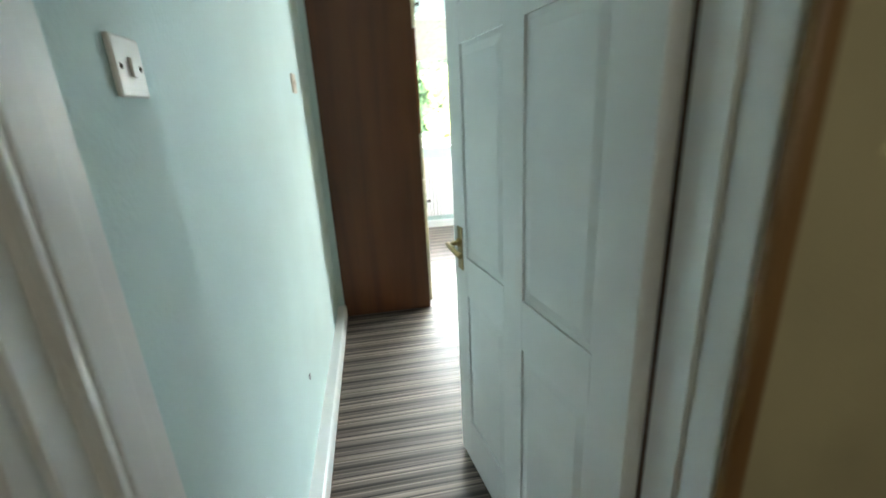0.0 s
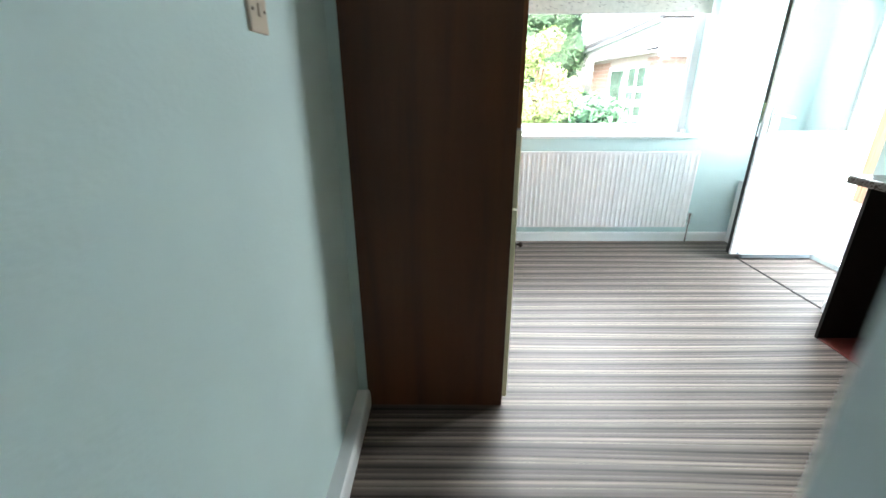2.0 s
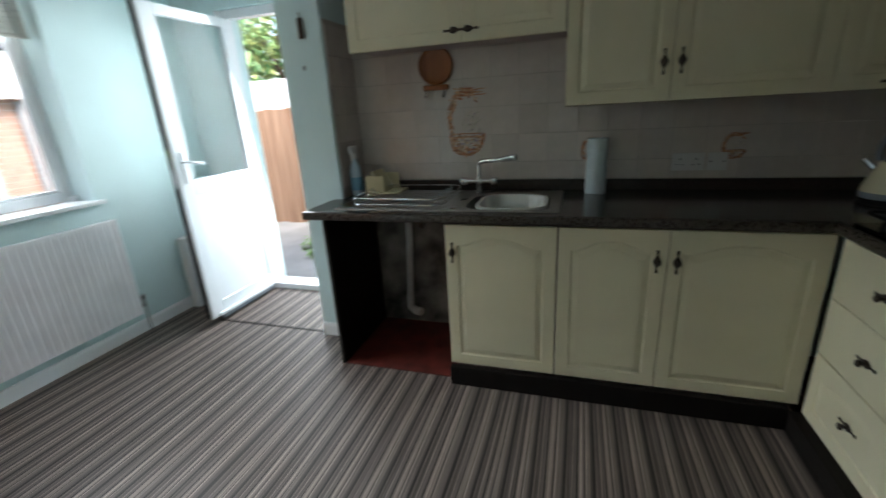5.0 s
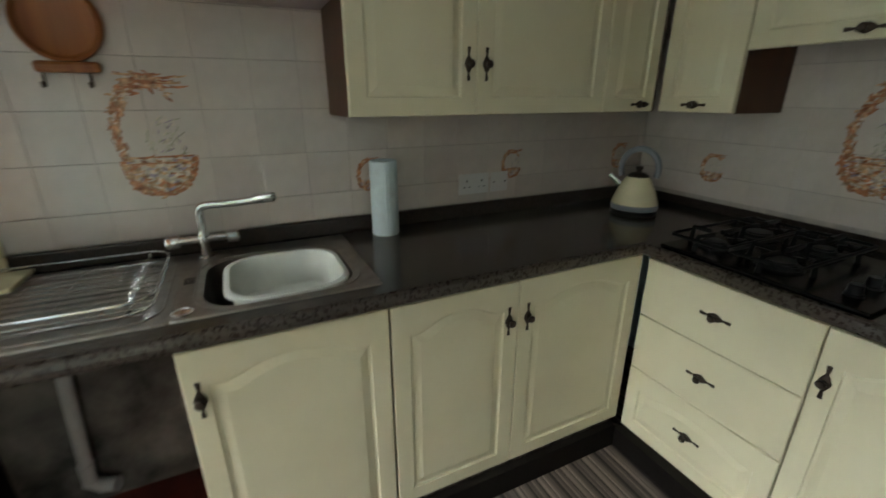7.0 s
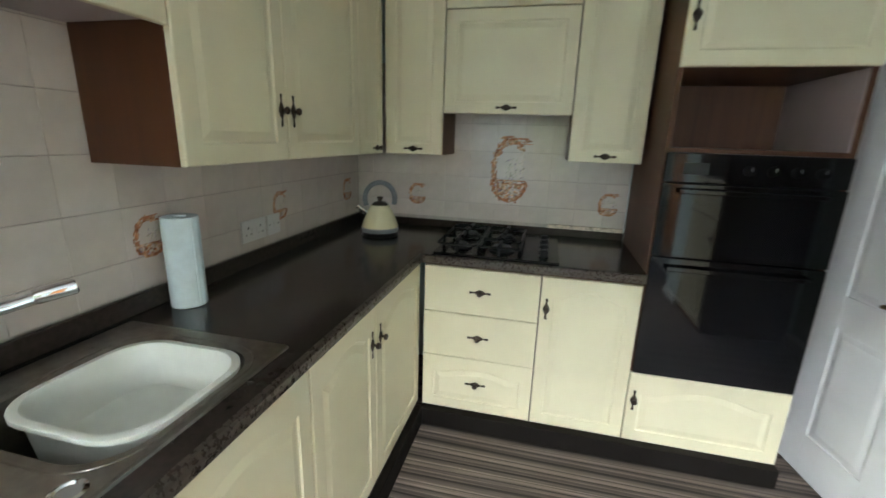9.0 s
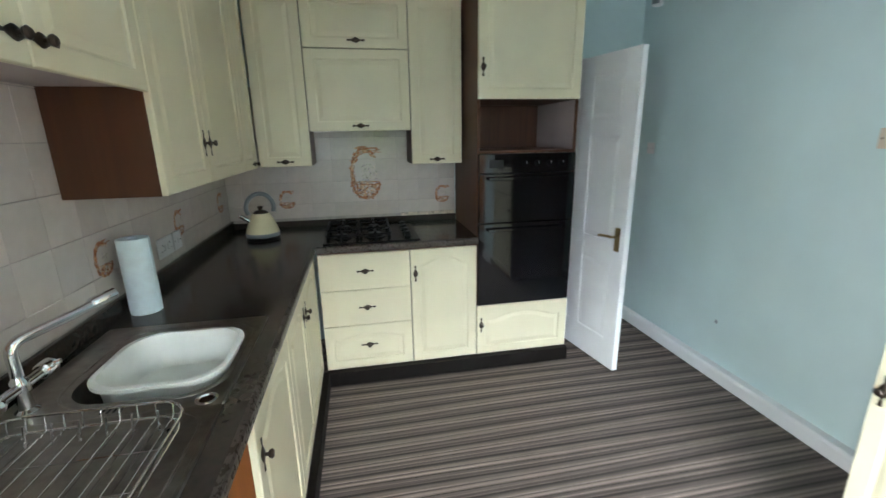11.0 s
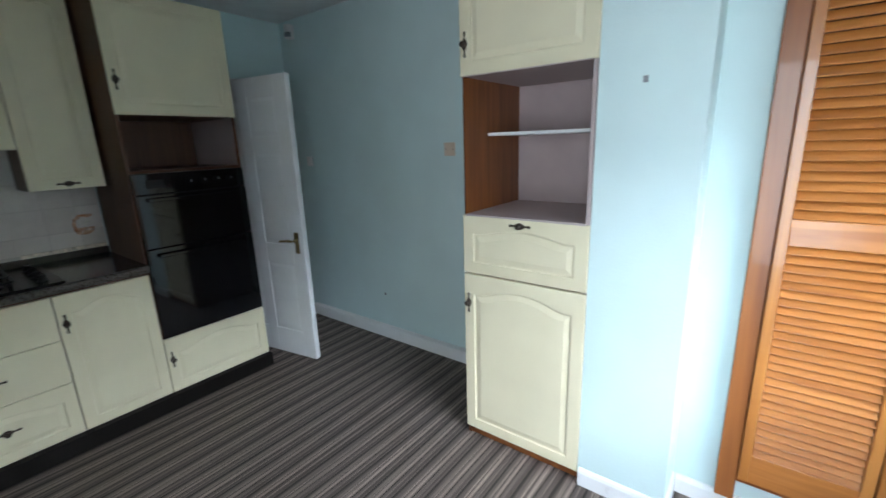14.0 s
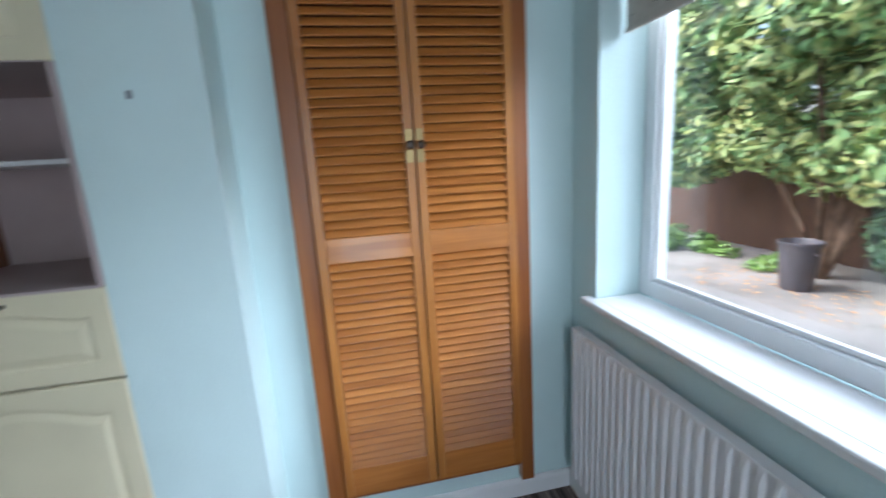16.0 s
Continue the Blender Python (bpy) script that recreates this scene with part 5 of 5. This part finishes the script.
for i in range(7):
    part("slat", B(0, 0.68, 0.022, 0.04, 0.12 + i * 0.215, 0.195 + i * 0.215, bev=0.003), TRELL, trl)
for x in (0.0, 0.64):
    part("upright", B(x, x + 0.04, 0, 0.022, 0, 1.62, bev=0.003), TRELL, trl)
# neighbouring house far behind, its wall closing the view beyond the door
nb = thing("neighbour_house", pose(7.6, 5.2, -0.16), "pale rendered neighbouring house wall behind the fence", "house")
part("wall", boxes([(0, 5, 0, 0.25, 0, 2.2), (0, 0.25, 0.25, 5, 0, 2.2)], 0.005), WHITE, nb, "white rendered wall")
part("coping", boxes([(-0.05, 5.05, -0.05, 0.3, 2.2, 2.28)], 0.01), WHITE, nb)

# unseen slab added over the rooms, so that daylight comes only through the openings
solid("daylight_block_slab", boxes([(-2.5, 5.0, -6, 4.685, CZ + 0.102, CZ + 0.35)]), MORTAR, "unseen slab added over the kitchen to block daylight", "house", "structure")

# ---- tiles and their painted motifs ----
LZ = [0.968, 1.067, 1.219, 1.371, 1.523, 1.675, 1.827]
full_tile = mesh_of("tile", B(-0.0765, 0.0765, -0.006, 0, -0.0752, 0.0752, bev=0.0016), TILE)


def tiling(parent, m, u0, u1, ua, zs, zmax=9):
    """Tiles on a wall: m puts local x along the wall and -y out of it; ua is a joint's place along x; every tile is its own object."""
    pitch = 0.1535
    k = math.floor((u0 - ua) / pitch)
    u = ua + k * pitch
    while u < u1 - 0.01:
        a, b = max(u, u0) + 0.0003, min(u + pitch, u1) - 0.0003
        for z0, z1 in zip(zs, zs[1:]):
            if z0 >= zmax or b - a < 0.01:
                continue
            t1 = min(z1, zmax)
            if b - a > pitch - 0.001 and abs(t1 - z0 - 0.152) < 0.001:
                me = full_tile
            else:
                me = mesh_of("tile", B(-(b - a) / 2, (b - a) / 2, -0.006, 0, -(t1 - z0) / 2 + 0.001, (t1 - z0) / 2 - 0.001, bev=0.0016), TILE)
            t = new("tile", me)
            t.parent = parent
            t.matrix_basis = m @ pose((a + b) / 2, 0, (z0 + t1) / 2)
        u += pitch


part("grout_bed", B(3.0915, 3.0949, -0.06, 2.80, 0.9, 1.85), GROUT, wall_sink)
part("grout_bed", B(1.482, 3.0915, -0.0649, -0.0615, 0.9, 1.85), GROUT, wall_hob)
MS = pose(3.0925, 0, 0, 0, 0, -90)
MH = pose(0, -0.0625, 0, 0, 0, 180)
tiling(wall_sink, MS, -2.798, 0.056, -1.824, LZ)
tiling(wall_hob, MH, -3.085, -1.4825, -2.217, LZ, 1.675)
nibt = tagged(new("nib_tiling"), "beige tiled return beside the sink", "wall", kind="structure")
part("grout_bed", B(2.81, 3.085, 2.7985, 2.8015, 0.91, 1.85), GROUT, nibt)
tiling(nibt, pose(0, 2.7995, 0), 2.81, 3.085, 2.931, LZ)


def motif(m, w, h, n, seed, parent):
    """A painted C-shaped spray of leaves over a fruit basket, in fine brush strokes of glaze."""
    r = random.Random(seed)
    mats = [RUST, OCHRE, SAGE, CREAMG, PLUM]
    bm = bmesh.new()
    count = [0]

    def stroke(x, z, length, thick, turn, mi):
        count[0] += 1
        k, y = 8, -0.0003 - count[0] * 0.0000025
        pts = []
        for i in range(k):
            b = 2 * math.pi * i / k
            u, v = length * math.cos(b) * r.uniform(0.85, 1.15), thick * math.sin(b)
            v += thick * 0.6 * (u / length) ** 2
            pts.append(bm.verts.new((x + u * math.cos(turn) - v * math.sin(turn), y, z + u * math.sin(turn) + v * math.cos(turn))))
        bm.faces.new(pts).material_index = mi

    a, b = w * 0.42, h * 0.42
    fat = 1.0 if w > 0.15 else 1.5
    # pale wash under the spray and in the basket
    for i in range(n // 3):
        t = radians(r.uniform(65, 245))
        stroke(math.cos(t) * a, math.sin(t) * b, w * r.uniform(0.07, 0.12), w * 0.05, t + math.pi / 2, 3 if i % 3 == 0 else 1)
    for i in range(n // 7):
        stroke(r.uniform(-0.3, 0.3) * w, r.uniform(-0.43, -0.2) * h, w * 0.1, w * 0.055, r.uniform(-0.3, 0.3), 3 if i % 4 else 1)
    # spray of leaves, densest down its back
    for i in range(int(n * 0.75)):
        t = radians(r.triangular(35, 262, 150))
        f = r.gauss(1.0, 0.07 if t > 1.2 else 0.05)
        stroke(math.cos(t) * a * f, math.sin(t) * b * f, w * r.uniform(0.03, 0.075), fat * w * r.uniform(0.01, 0.024), t + math.pi / 2 + r.gauss(0, 0.5), r.choice((0, 0, 0, 1, 1, 3)))
    # flat leaves flying from the tip
    for i in range(n // 14):
        stroke(r.uniform(-0.22, 0.46) * w, h * r.choice((0.37, 0.405, 0.44, 0.46)) + r.gauss(0, 0.006) * h, w * r.uniform(0.06, 0.12), w * 0.013, r.gauss(0, 0.12), r.choice((0, 0, 1)))
    # basket: a rounded bowl, outlined and filled with fruit
    for i in range(int(n * 0.45)):
        t = radians(r.uniform(175, 365))
        edge = r.random() < 0.55
        f = r.gauss(1.0, 0.05) if edge else math.sqrt(r.random()) * 0.95
        x, z = math.cos(t) * 0.43 * f, -0.2 + math.sin(t) * 0.27 * f
        stroke(x * w, z * h, w * r.uniform(0.03, 0.065), fat * w * r.uniform(0.012, 0.026), (t + math.pi / 2 if edge else 0) + r.gauss(0, 0.4), r.choice((0, 0, 0, 1)) if edge else r.choice((0, 1, 1, 3, 3, 4)))
    for i in range(n // 9):
        stroke(r.uniform(-0.38, 0.38) * w, (-0.17 + r.choice((0, 0, -0.05))) * h, w * r.uniform(0.05, 0.1), w * 0.012, r.gauss(0, 0.1), r.choice((0, 0, 1)))
    # thin stems rising from the basket
    for i in range(n // 9):
        stroke(r.uniform(-0.1, 0.36) * w, r.uniform(-0.16, 0.16) * h, w * r.uniform(0.03, 0.07), w * 0.009, r.gauss(1.0, 0.5), r.choice((2, 2, 3, 4)))
    for f in bm.faces:
        f.normal_update()
        if f.normal.y > 0:
            f.normal_flip()
    o = part("tile_motif", bm, mats, parent, "rust and ochre painted spray on the tiles")
    o.matrix_basis = m
    return o


MSF, MHF = pose(3.0865, 0, 0, 0, 0, -90), pose(0, -0.0565, 0, 0, 0, 180)
motif(MSF @ pose(-2.122, 0, 1.295), 0.225, 0.385, 520, 1, wall_sink)
motif(MHF @ pose(-2.14, 0, 1.275), 0.225, 0.385, 520, 2, wall_hob)
for i, y in enumerate((1.44, 0.78, 0.11)):
    motif(MSF @ pose(-y, 0, 1.125), 0.11, 0.13, 320, 3 + i, wall_sink)
for i, x in enumerate((2.695, 1.58)):
    motif(MHF @ pose(-x, 0, 1.105), 0.11, 0.13, 320, 7 + i, wall_hob)
